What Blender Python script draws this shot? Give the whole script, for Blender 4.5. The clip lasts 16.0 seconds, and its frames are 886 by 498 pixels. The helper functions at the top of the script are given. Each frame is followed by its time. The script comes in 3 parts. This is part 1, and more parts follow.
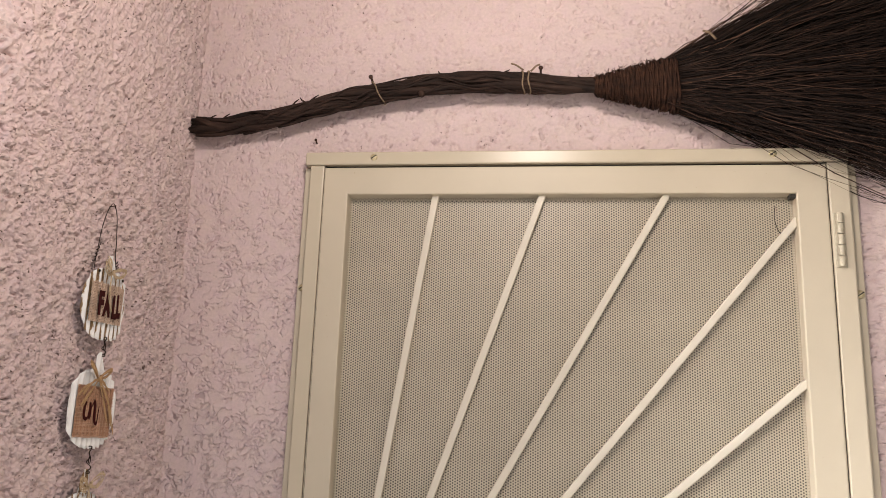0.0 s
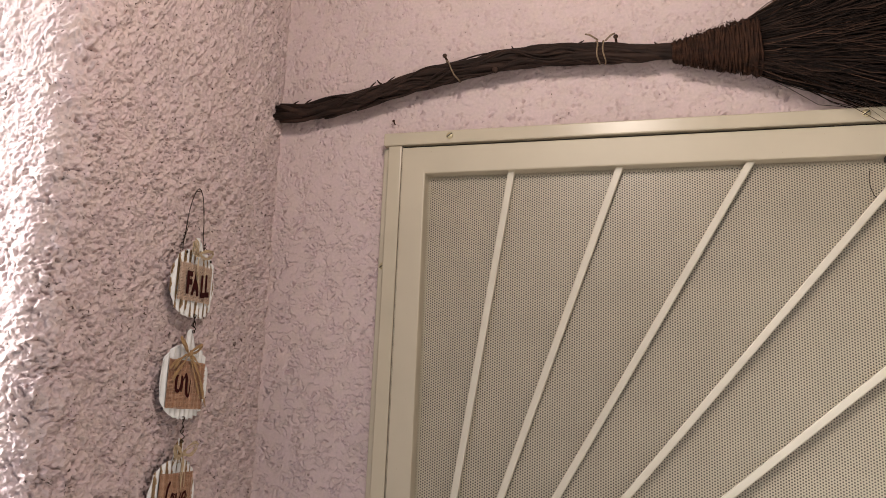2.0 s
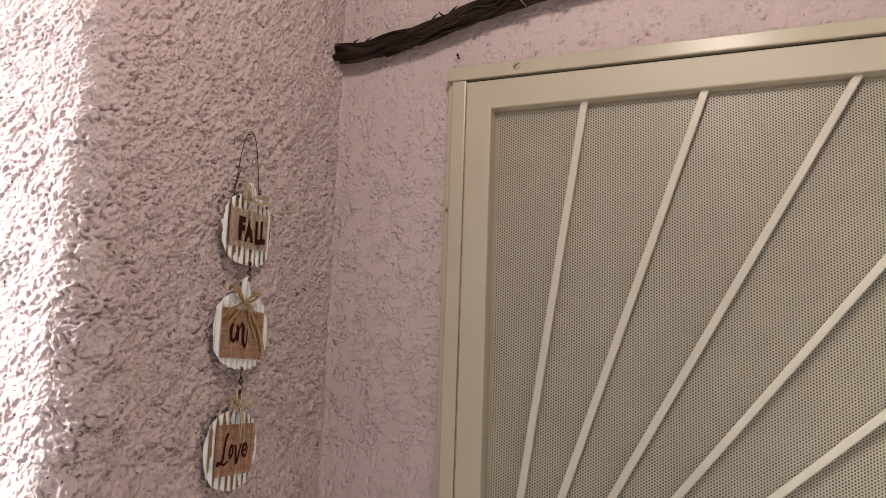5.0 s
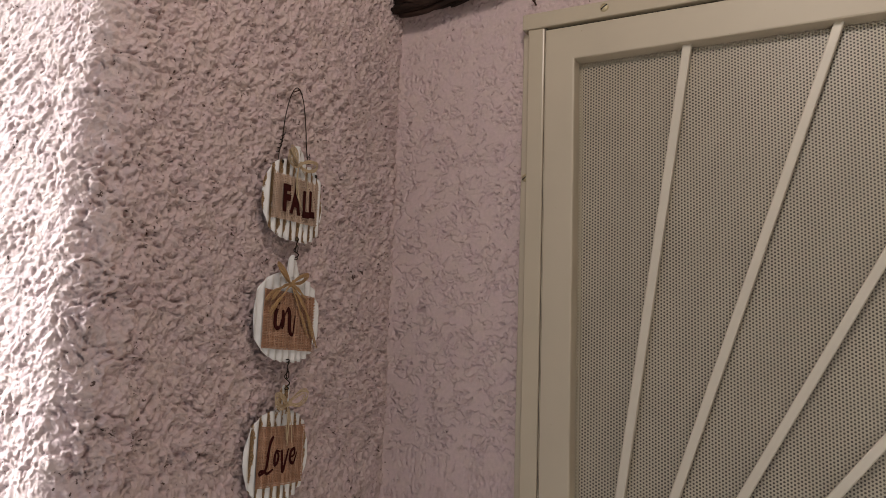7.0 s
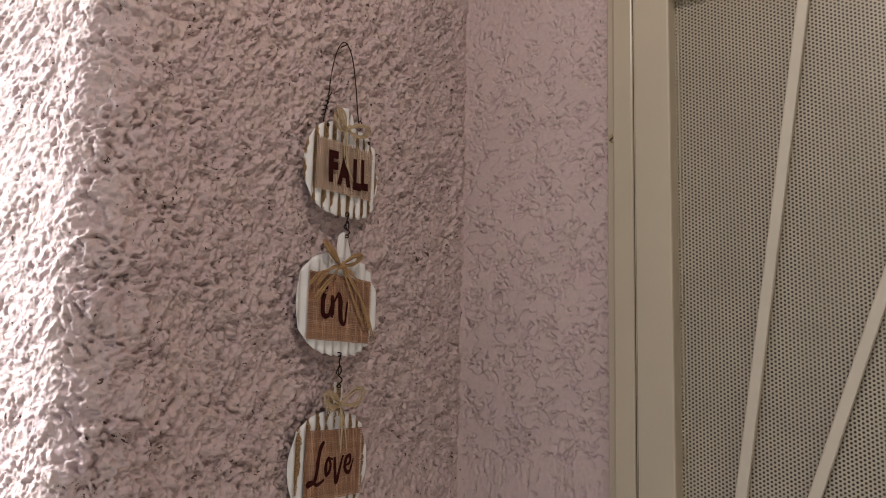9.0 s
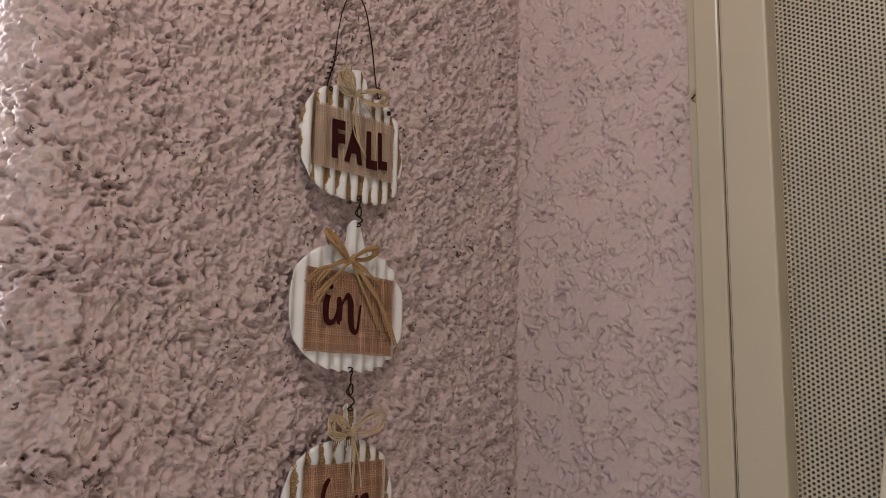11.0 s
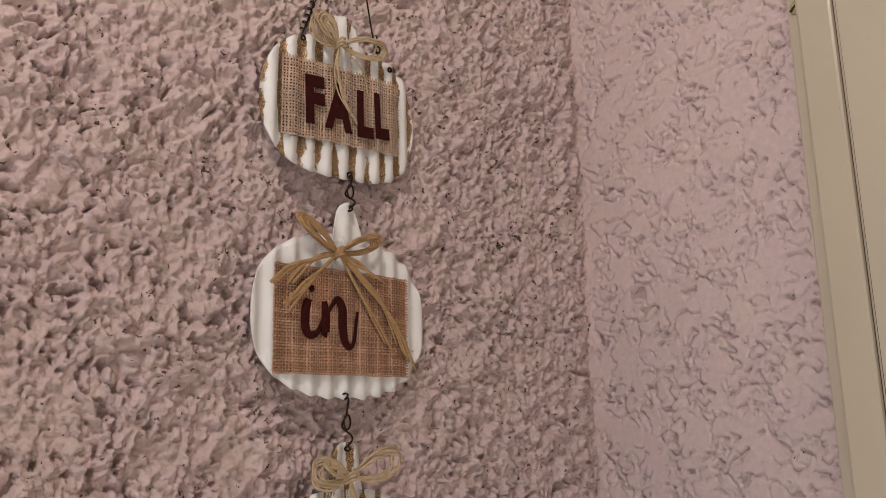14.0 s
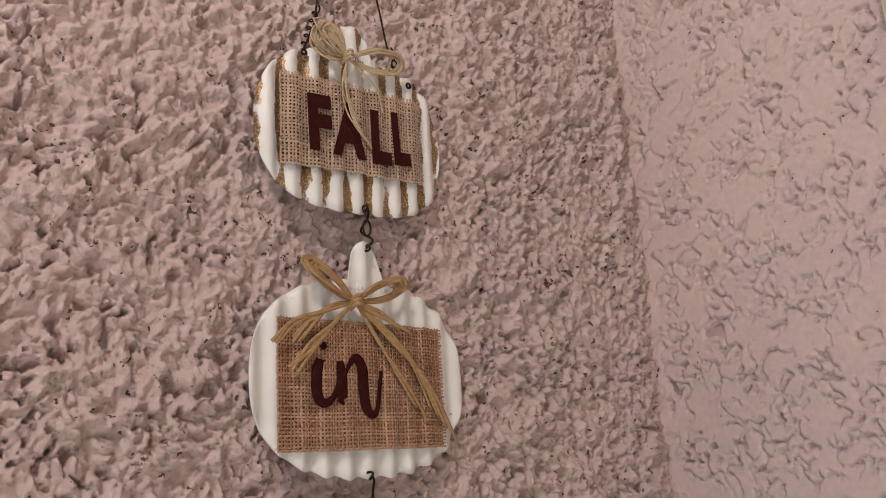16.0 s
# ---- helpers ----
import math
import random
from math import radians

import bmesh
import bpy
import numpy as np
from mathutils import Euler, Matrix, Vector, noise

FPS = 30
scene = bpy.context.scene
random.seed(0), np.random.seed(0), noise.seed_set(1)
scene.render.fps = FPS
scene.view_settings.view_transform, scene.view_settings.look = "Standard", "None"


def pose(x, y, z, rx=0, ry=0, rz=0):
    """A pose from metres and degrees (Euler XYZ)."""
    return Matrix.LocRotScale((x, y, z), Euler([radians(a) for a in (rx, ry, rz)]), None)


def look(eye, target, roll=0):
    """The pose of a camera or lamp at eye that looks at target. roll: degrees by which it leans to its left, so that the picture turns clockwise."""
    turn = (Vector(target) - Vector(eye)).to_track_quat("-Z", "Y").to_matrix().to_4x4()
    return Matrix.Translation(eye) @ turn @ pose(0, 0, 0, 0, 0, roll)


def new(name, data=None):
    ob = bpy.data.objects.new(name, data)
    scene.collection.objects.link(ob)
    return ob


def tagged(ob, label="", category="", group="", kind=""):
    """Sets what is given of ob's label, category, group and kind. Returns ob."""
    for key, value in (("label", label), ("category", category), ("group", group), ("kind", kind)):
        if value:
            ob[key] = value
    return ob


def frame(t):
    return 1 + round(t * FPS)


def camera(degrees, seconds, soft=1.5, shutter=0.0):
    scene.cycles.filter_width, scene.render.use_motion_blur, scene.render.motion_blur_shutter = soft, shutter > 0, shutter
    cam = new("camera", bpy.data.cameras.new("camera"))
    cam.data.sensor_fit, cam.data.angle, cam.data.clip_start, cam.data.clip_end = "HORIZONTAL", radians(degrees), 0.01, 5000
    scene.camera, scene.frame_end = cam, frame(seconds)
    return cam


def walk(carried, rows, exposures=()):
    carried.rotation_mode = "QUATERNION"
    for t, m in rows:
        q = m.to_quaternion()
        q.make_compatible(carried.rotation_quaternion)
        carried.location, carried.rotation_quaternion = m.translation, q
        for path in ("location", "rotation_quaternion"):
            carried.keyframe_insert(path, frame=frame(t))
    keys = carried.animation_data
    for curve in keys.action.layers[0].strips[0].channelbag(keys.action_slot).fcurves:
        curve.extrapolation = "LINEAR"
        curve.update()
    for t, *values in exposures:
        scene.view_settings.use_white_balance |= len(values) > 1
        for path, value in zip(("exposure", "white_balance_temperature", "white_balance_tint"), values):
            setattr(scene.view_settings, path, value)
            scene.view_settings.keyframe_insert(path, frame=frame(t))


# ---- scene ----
cam = camera(56.4, 16.0, 0.9)
PATH = [
    (0, (0.685, -1.444, 1.581), (0.43, 0.488, 2.028), 2.0),
    (0.5, (0.705, -1.445, 1.579), (0.366, 0.477, 2.015), 2.2),
    (1, (0.723, -1.443, 1.575), (0.313, 0.468, 2.002), 2.3),
    (1.5, (0.74, -1.442, 1.572), (0.263, 0.457, 1.984), 2.3),
    (2, (0.753, -1.436, 1.566), (0.226, 0.451, 1.968), 2.3),
    (2.5, (0.771, -1.429, 1.564), (0.195, 0.447, 1.948), 2.1),
    (3, (0.784, -1.419, 1.561), (0.173, 0.449, 1.933), 2.1),
    (3.5, (0.797, -1.402, 1.56), (0.146, 0.456, 1.912), 2.0),
    (4, (0.801, -1.383, 1.556), (0.116, 0.465, 1.893), 2.0),
    (4.5, (0.798, -1.355, 1.552), (0.069, 0.48, 1.869), 2.0),
    (7, (0.695, -1.144, 1.538), (-0.221, 0.608, 1.844), 2.1),
    (7.5, (0.678, -1.099, 1.536), (-0.282, 0.628, 1.846), 1.9),
    (8, (0.666, -1.061, 1.534), (-0.34, 0.64, 1.843), 1.7),
    (8.5, (0.652, -1.02, 1.53), (-0.408, 0.647, 1.84), 1.4),
    (9, (0.638, -0.99, 1.532), (-0.468, 0.649, 1.832), 1.5),
    (11.5, (0.579, -0.748, 1.536), (-0.778, 0.68, 1.881), 1.0),
    (12, (0.57, -0.712, 1.535), (-0.827, 0.675, 1.888), 0.8),
    (12.5, (0.557, -0.674, 1.533), (-0.878, 0.67, 1.899), 0.3),
    (13, (0.544, -0.649, 1.531), (-0.917, 0.663, 1.91), -0.1),
    (13.5, (0.53, -0.623, 1.531), (-0.958, 0.654, 1.924), -0.6),
    (14, (0.514, -0.599, 1.531), (-0.993, 0.649, 1.946), -1.2),
    (14.5, (0.496, -0.577, 1.535), (-1.026, 0.645, 1.974), -1.8),
    (15, (0.476, -0.56, 1.541), (-1.055, 0.641, 2.004), -2.4),
    (15.5, (0.459, -0.544, 1.546), (-1.085, 0.627, 2.04), -3.0),
    (16, (0.445, -0.533, 1.552), (-1.111, 0.614, 2.067), -3.4),
]
EXPOSURES = [(0.0, 2.06), (0.6, 1.89), (2.0, 1.76), (4.5, 1.69), (7.0, 1.22), (9.0, 1.30), (11.5, 1.54), (13.0, 1.77), (16.0, 1.98)]
walk(cam, [(t, look(eye, target, roll)) for t, eye, target, roll in PATH], EXPOSURES)


# ---- light ----
world = bpy.data.worlds.new("sky")
scene.world = world
world.use_nodes = True
wn = world.node_tree.nodes
sky = wn.new("ShaderNodeTexSky")
sky.sky_type = "NISHITA"
sky.sun_disc = False
SUN_AZ, SUN_EL = 65.0, 25.0          # degrees left of straight-on to the door, and above the horizon
sky.sun_elevation = radians(SUN_EL)
sky.sun_rotation = radians(180 + SUN_AZ)
sky.air_density, sky.dust_density, sky.ozone_density = 0.9, 2.0, 0.6
wn["Background"].inputs["Strength"].default_value = 0.043
world.node_tree.links.new(sky.outputs["Color"], wn["Background"].inputs["Color"])
sun = new("sun", bpy.data.lights.new("sun", "SUN"))
sun.data.energy, sun.data.angle, sun.data.color = 5.0, radians(30), (0.97, 0.98, 1.0)
sun.matrix_world = look((-math.sin(radians(SUN_AZ)) * math.cos(radians(SUN_EL)), -math.cos(radians(SUN_AZ)) * math.cos(radians(SUN_EL)), math.sin(radians(SUN_EL))), (0, 0, 0))

# unseen warm porch lamp just above the view, inferred from the door header's glint
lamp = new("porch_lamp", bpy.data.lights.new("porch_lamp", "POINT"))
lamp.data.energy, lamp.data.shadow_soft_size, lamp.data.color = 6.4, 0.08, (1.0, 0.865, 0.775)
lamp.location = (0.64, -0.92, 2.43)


# ---- materials ----
class Mat:
    """A node material with a Principled shader, and short ways to add nodes to it."""

    def __init__(self, name, rough=0.6, metal=0.0):
        self.m = bpy.data.materials.new(name)
        self.m.use_nodes = True
        self.t = self.m.node_tree
        self.b = self.t.nodes["Principled BSDF"]
        self.b.inputs["Roughness"].default_value = rough
        self.b.inputs["Metallic"].default_value = metal
        self.coord = self.t.nodes.new("ShaderNodeTexCoord").outputs["Object"]

    def link(self, a, b):
        self.t.links.new(a, b)

    def noise(self, scale, detail=4.0, rough=0.55, stretch=None):
        n = self.t.nodes.new("ShaderNodeTexNoise")
        n.inputs["Scale"].default_value, n.inputs["Detail"].default_value, n.inputs["Roughness"].default_value = scale, detail, rough
        v = self.coord
        if stretch:
            k = self.t.nodes.new("ShaderNodeMapping")
            k.inputs["Scale"].default_value = stretch
            self.link(v, k.inputs["Vector"])
            v = k.outputs["Vector"]
        self.link(v, n.inputs["Vector"])
        return n.outputs["Fac"]

    def ramp(self, fac, *stops):
        r = self.t.nodes.new("ShaderNodeValToRGB")
        e = r.color_ramp.elements
        while len(e) < len(stops):
            e.new(0.5)
        for s, (p, c) in zip(e, stops):
            s.position, s.color = p, (*(c if isinstance(c, tuple) else (c, c, c)), 1)
        self.link(fac, r.inputs["Fac"])
        return r.outputs["Color"]

    def mix(self, fac, a, b, mode="MIX"):
        n = self.t.nodes.new("ShaderNodeMix")
        n.data_type, n.blend_type = "RGBA", mode
        for v, sock in ((fac, n.inputs[0]), (a, n.inputs[6]), (b, n.inputs[7])):
            if isinstance(v, (int, float)):
                sock.default_value = v
            elif isinstance(v, tuple):
                sock.default_value = (*v, 1)
            else:
                self.link(v, sock)
        return n.outputs[2]

    def math(self, op, a, b=0.0):
        n = self.t.nodes.new("ShaderNodeMath")
        n.operation = op
        for v, sock in ((a, n.inputs[0]), (b, n.inputs[1])):
            if isinstance(v, (int, float)):
                sock.default_value = v
            else:
                self.link(v, sock)
        return n.outputs[0]

    def color(self, c):
        if isinstance(c, tuple):
            self.b.inputs["Base Color"].default_value = (*c, 1)
        else:
            self.link(c, self.b.inputs["Base Color"])
        return self

    def rough(self, c):
        self.link(c, self.b.inputs["Roughness"])
        return self

    def bump(self, h, strength, distance):
        n = self.t.nodes.new("ShaderNodeBump")
        n.inputs["Strength"].default_value, n.inputs["Distance"].default_value = strength, distance
        self.link(h, n.inputs["Height"])
        self.link(n.outputs["Normal"], self.b.inputs["Normal"])
        return self

    def random(self):
        return self.t.nodes.new("ShaderNodeObjectInfo").outputs["Random"]

    def island(self):
        return self.t.nodes.new("ShaderNodeNewGeometry").outputs["Random Per Island"]


def stucco_material(name, tint, specks, grain, relief):
    k = Mat(name, 0.75)
    broad = k.ramp(k.noise(5, 3), (0.3, (0.93, 0.94, 0.95)), (0.7, (1.0, 1.0, 1.0)))
    mottle = k.ramp(k.noise(38, 3), (0.35, (1.0, 0.965, 0.98)), (0.65, (1.0, 0.99, 0.945)))
    broad = k.mix(1.0, broad, mottle, "MULTIPLY")
    fine = k.ramp(k.noise(170, 3), (0.3, 0.86), (0.75, 1.0))
    c = k.mix(1.0, tint, broad, "MULTIPLY")
    c = k.mix(1.0, c, fine, "MULTIPLY")
    # dark spots painted for the shade in pits too small for the relief
    pit_shade = k.ramp(k.math("ADD", k.noise(170, 2, 0.5), k.math("MULTIPLY", k.noise(30, 2), 0.35)), (specks, 0.0), (specks + 0.03, 1.0))
    c = k.mix(pit_shade, (0.10, 0.06, 0.05), c)
    k.color(c)
    k.bump(k.noise(grain, 4, 0.6), relief, 0.0016)
    return k.m


PINK = (0.646, 0.512, 0.502)
stucco_rough = stucco_material("rough_pink_stucco", PINK, 0.452, 260, 1.0)
stucco_smooth = stucco_material("trowelled_pink_stucco", PINK, 0.405, 420, 0.3)

k = Mat("cream_enamel", 0.32)
c = k.mix(1.0, (0.50, 0.43, 0.325), k.ramp(k.noise(9, 4), (0.3, 0.93), (0.7, 1.0)), "MULTIPLY")
c = k.mix(k.ramp(k.noise(160, 2), (0.20, 0.5), (0.24, 0.0)), c, (0.33, 0.27, 0.18))
k.color(c)
k.b.inputs["Roughness"].default_value = 0.47
k.bump(k.noise(260, 3), 0.05, 0.001)
enamel = k.m
enamel_gloss = enamel.copy()
enamel_gloss.name = "glossy_cream_enamel"
enamel_gloss.node_tree.nodes["Principled BSDF"].inputs["Roughness"].default_value = 0.27
enamel_gloss.node_tree.nodes["Principled BSDF"].inputs["Specular IOR Level"].default_value = 0.28

k = Mat("pale_cream_enamel", 0.42)
k.color(k.mix(1.0, (0.60, 0.54, 0.44), k.ramp(k.noise(12, 4), (0.3, 0.92), (0.7, 1.0)), "MULTIPLY"))
k.bump(k.noise(260, 3), 0.05, 0.001)
enamel_pale = k.m

k = Mat("cream_perforated_metal", 0.42)
k.color(k.mix(1.0, (0.46, 0.40, 0.30), k.ramp(k.noise(14, 4), (0.3, 0.88), (0.7, 1.0)), "MULTIPLY"))
k.b.inputs["Specular IOR Level"].default_value = 0.8
perforated = k.m

k = Mat("dark_twig", 0.75)
c = k.ramp(k.noise(60, 4, 0.6, (0.25, 1, 1)), (0.25, (0.008, 0.0045, 0.0035)), (0.55, (0.027, 0.0145, 0.0105)), (0.85, (0.075, 0.042, 0.030)))
k.color(k.mix(1.0, c, k.ramp(k.random(), (0.0, 0.75), (1.0, 1.25)), "MULTIPLY"))
k.bump(k.noise(240, 4, 0.6, (0.15, 1, 1)), 0.7, 0.002)
k.b.inputs["Specular IOR Level"].default_value = 0.2
twig_mat = k.m

k = Mat("thin_twig", 0.7)
c = k.ramp(k.island(), (0.0, (0.006, 0.0035, 0.003)), (0.6, (0.018, 0.0105, 0.008)), (0.92, (0.048, 0.026, 0.018)), (1.0, (0.13, 0.07, 0.048)))
k.color(k.mix(1.0, c, k.ramp(k.noise(40, 3), (0.3, 0.7), (0.7, 1.1)), "MULTIPLY"))
k.b.inputs["Specular IOR Level"].default_value = 0.15
bristle_mat = k.m

k = Mat("red_brown_binding", 0.8)
k.color(k.ramp(k.noise(70, 4, 0.6), (0.3, (0.014, 0.007, 0.005)), (0.6, (0.045, 0.020, 0.012)), (0.85, (0.10, 0.05, 0.030))))
k.bump(k.noise(500, 3, 0.6), 0.6, 0.0015)
k.b.inputs["Specular IOR Level"].default_value = 0.15
binding_mat = k.m


def simple(name, a, b, scale, rough, metal=0.0, bump=0.2, distance=0.001, stretch=None):
    k = Mat(name, rough, metal)
    k.color(k.ramp(k.noise(scale, 4, 0.6, stretch), (0.3, a), (0.7, b)))
    k.bump(k.noise(scale * 4, 3, 0.6, stretch), bump, distance)
    return k.m


twine_mat = simple("tan_twine", (0.13, 0.085, 0.05), (0.27, 0.195, 0.125), 300, 0.85, bump=0.6)
nail_mat = simple("rusty_nail", (0.03, 0.015, 0.01), (0.09, 0.045, 0.03), 400, 0.6, 0.6)
brass_mat = simple("yellowed_screw", (0.42, 0.35, 0.2), (0.58, 0.5, 0.33), 300, 0.35, 0.35)
# these two colours stand for the shade in narrow gaps and slots
dark_mat = simple("dark_gap_shade", (0.012, 0.011, 0.01), (0.03, 0.026, 0.02), 60, 0.8)
seam_mat = simple("brown_seam_shade", (0.05, 0.04, 0.03), (0.09, 0.075, 0.055), 60, 0.8)
hinge_mat = simple("worn_hinge_metal", (0.36, 0.31, 0.23), (0.46, 0.41, 0.31), 160, 0.45, 0.1)
wire_mat = simple("black_wire", (0.012, 0.010, 0.009), (0.05, 0.035, 0.025), 500, 0.45, 0.8)
letter_mat = simple("dark_maroon_paint", (0.030, 0.005, 0.005), (0.048, 0.009, 0.008), 250, 0.9, bump=0.4)
letter_mat.node_tree.nodes["Principled BSDF"].inputs["Specular IOR Level"].default_value = 0.1
raffia_mat = simple("tan_raffia", (0.30, 0.17, 0.07), (0.48, 0.31, 0.15), 90, 0.6, bump=0.5, stretch=(1, 1, 6))
raffia_pale = simple("pale_raffia", (0.41, 0.295, 0.17), (0.60, 0.475, 0.32), 90, 0.6, bump=0.5, stretch=(1, 1, 6))
# dim so the screen's holes look shaded and unseen sides bounce little light
plain_wall = simple("dim_stand_in", (0.10, 0.085, 0.07), (0.14, 0.12, 0.10), 8, 0.8)
ground_mat = simple("pale_concrete", (0.21, 0.195, 0.175), (0.29, 0.27, 0.245), 6, 0.85, bump=0.3, distance=0.004)

k = Mat("white_enamelled_tin", 0.38)
c = k.mix(1.0, (0.80, 0.79, 0.785), k.ramp(k.noise(30, 4), (0.3, 0.9), (0.7, 1.0)), "MULTIPLY")
c = k.mix(k.ramp(k.noise(210, 3), (0.26, 0.5), (0.32, 0.0)), c, (0.45, 0.40, 0.33))
k.color(c)
k.bump(k.noise(300, 3), 0.08, 0.0006)
tin = k.m


def glitter_tin(name, pitch, phase):
    """White tin whose flutes carry ragged stripes of gold glitter in their valleys."""
    k = Mat(name, 0.4)
    sep = k.t.nodes.new("ShaderNodeSeparateXYZ")
    k.link(k.coord, sep.inputs[0])
    wave = k.math("COSINE", k.math("ADD", k.math("MULTIPLY", sep.outputs["Y"], 2 * math.pi / pitch), phase))
    edge = k.math("ADD", k.math("MULTIPLY", k.noise(70, 4, 0.65, (1, 1, 0.6)), 5.0), -2.75)
    mask = k.ramp(k.math("ADD", k.math("MULTIPLY", wave, -1.0), edge), (0.02, 0.0), (0.50, 1.0))
    white = k.mix(1.0, (0.80, 0.79, 0.785), k.ramp(k.noise(30, 4), (0.3, 0.88), (0.7, 1.0)), "MULTIPLY")
    grain = k.t.nodes.new("ShaderNodeTexVoronoi")
    grain.inputs["Scale"].default_value = 1700
    k.link(k.coord, grain.inputs["Vector"])
    mask = k.ramp(k.math("ADD", mask, k.math("MULTIPLY", grain.outputs["Color"], 0.7)), (0.62, 0.0), (0.92, 1.0))
    gold = k.mix(1.0, (0.29, 0.185, 0.095), k.ramp(grain.outputs["Color"], (0.1, 0.4), (0.62, 1.1), (0.8, 2.2)), "MULTIPLY")
    k.color(k.mix(mask, white, gold))
    k.link(k.math("MULTIPLY", mask, 0.4), k.b.inputs["Metallic"])
    flake = k.math("MULTIPLY", grain.outputs["Color"], mask)
    k.bump(flake, 0.9, 0.0009)
    return k.m


def burlap_material(name, a, b, c):
    k = Mat(name, 0.9)
    col = k.ramp(k.island(), (0.0, a), (0.5, b), (1.0, c))
    k.color(k.mix(1.0, col, k.ramp(k.noise(60, 4, 0.7), (0.3, 0.7), (0.7, 1.1)), "MULTIPLY"))
    k.bump(k.noise(1500, 3, 0.6), 0.6, 0.0005)
    return k.m


burlap_grey = burlap_material("pale_burlap", (0.43, 0.295, 0.215), (0.51, 0.365, 0.275), (0.58, 0.44, 0.345))
burlap_brown = burlap_material("brown_burlap", (0.35, 0.175, 0.10), (0.43, 0.235, 0.145), (0.54, 0.34, 0.235))
# colours of the added sheet, set by how shaded the weave's gaps look
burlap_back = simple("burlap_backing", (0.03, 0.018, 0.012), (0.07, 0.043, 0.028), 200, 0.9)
burlap_brown_back = simple("brown_weave_shade_sheet", (0.13, 0.07, 0.045), (0.21, 0.125, 0.085), 200, 0.9)


# ---- mesh helpers ----
ORG = {}


def thing(name, at, label, category, group="", kind=""):
    ob = new(name)
    ob.empty_display_size = 0.05
    ob.location = at
    ORG[ob.name] = Vector(at)
    return tagged(ob, label, category, group, kind)


def place(ob, parent):
    """Moves the origin of a mesh drawn in world coordinates to its middle and hangs it under its parent."""
    n = len(ob.data.vertices)
    co = np.empty(n * 3, np.float32)
    ob.data.vertices.foreach_get("co", co)
    co = co.reshape(-1, 3)
    mid = (co.min(0) + co.max(0)) / 2
    ob.data.vertices.foreach_set("co", (co - mid).ravel())
    ob.data.update()
    ORG[ob.name] = Vector([float(v) for v in mid])
    ob.location = ORG[ob.name] - (ORG[parent.name] if parent else Vector())
    ob.parent = parent
    return ob


def part(name, bm, material, parent, label="", smooth=True):
    me = bpy.data.meshes.new(name)
    bmesh.ops.recalc_face_normals(bm, faces=bm.faces)
    bm.to_mesh(me)
    bm.free()
    me.materials.append(material)
    if smooth:
        me.shade_smooth()
    ob = place(new(name, me), parent)
    return tagged(ob, label) if label else ob


def raw(name, verts, quads, material, smooth=True):
    """A mesh from numpy arrays of vertices and quads, in world coordinates."""
    me = bpy.data.meshes.new(name)
    me.vertices.add(len(verts))
    me.vertices.foreach_set("co", np.asarray(verts, np.float32).ravel())
    me.loops.add(quads.size)
    me.loops.foreach_set("vertex_index", quads.astype(np.int32).ravel())
    me.polygons.add(len(quads))
    me.polygons.foreach_set("loop_start", np.arange(0, quads.size, quads.shape[1], dtype=np.int32))
    me.materials.append(material)
    me.update(calc_edges=True)
    if smooth:
        me.shade_smooth()
    return new(name, me)


def box(bm, lo, hi, bevel=0.0):
    made = bmesh.ops.create_cube(bm, size=1.0)["verts"]
    size, mid = np.subtract(hi, lo), np.add(lo, hi) / 2
    for v in made:
        v.co = Vector([v.co[i] * size[i] + mid[i] for i in range(3)])
    if bevel:
        edges = list({e for v in made for e in v.link_edges})
        bmesh.ops.bevel(bm, geom=edges, offset=bevel, segments=2, profile=0.5, affect="EDGES")
    return bm


def curve_points(ctrl, per=8):
    """A smooth line through control points."""
    p = [Vector(c) for c in ctrl]
    p = [p[0] * 2 - p[1]] + p + [p[-1] * 2 - p[-2]]
    out = []
    for i in range(1, len(p) - 2):
        for j in range(per):
            t = j / per
            a, b, c, d = p[i - 1:i + 3]
            out.append(0.5 * (2 * b + (c - a) * t + (2 * a - 5 * b + 4 * c - d) * t * t + (3 * b - a - 3 * c + d) * t ** 3))
    return out + [p[-2]]


def tube(bm, pts, radius, sides=6, flat=1.0, face=None):
    """A closed tube along pts. radius: a number or one for each point; flat: how thin it is towards the direction face."""
    pts = [Vector(p) for p in pts]
    n = len(pts)
    rad = [radius] * n if isinstance(radius, (int, float)) else radius
    up = Vector(face) if face else Vector((0.31, 0.87, 0.38))
    rings = []
    for i, p in enumerate(pts):
        d = (pts[min(i + 1, n - 1)] - pts[max(i - 1, 0)]).normalized()
        side = d.cross(up)
        side = side.normalized() if side.length > 1e-6 else d.orthogonal().normalized()
        if not face:
            up = side.cross(d)
        out = side.cross(d).normalized()
        rings.append([bm.verts.new(p + rad[i] * (math.cos(a) * side + math.sin(a) * flat * out)) for a in [2 * math.pi * k / sides for k in range(sides)]])
    for a, b in zip(rings, rings[1:]):
        for k in range(sides):
            bm.faces.new((a[k], a[(k + 1) % sides], b[(k + 1) % sides], b[k]))
    bm.faces.new(rings[0][::-1])
    bm.faces.new(rings[-1])
    return bm


# lattice noise in two dimensions
RNG = np.random.default_rng(7)
LATTICE = RNG.random((4, 256, 256)).astype(np.float32) * 2 * np.pi


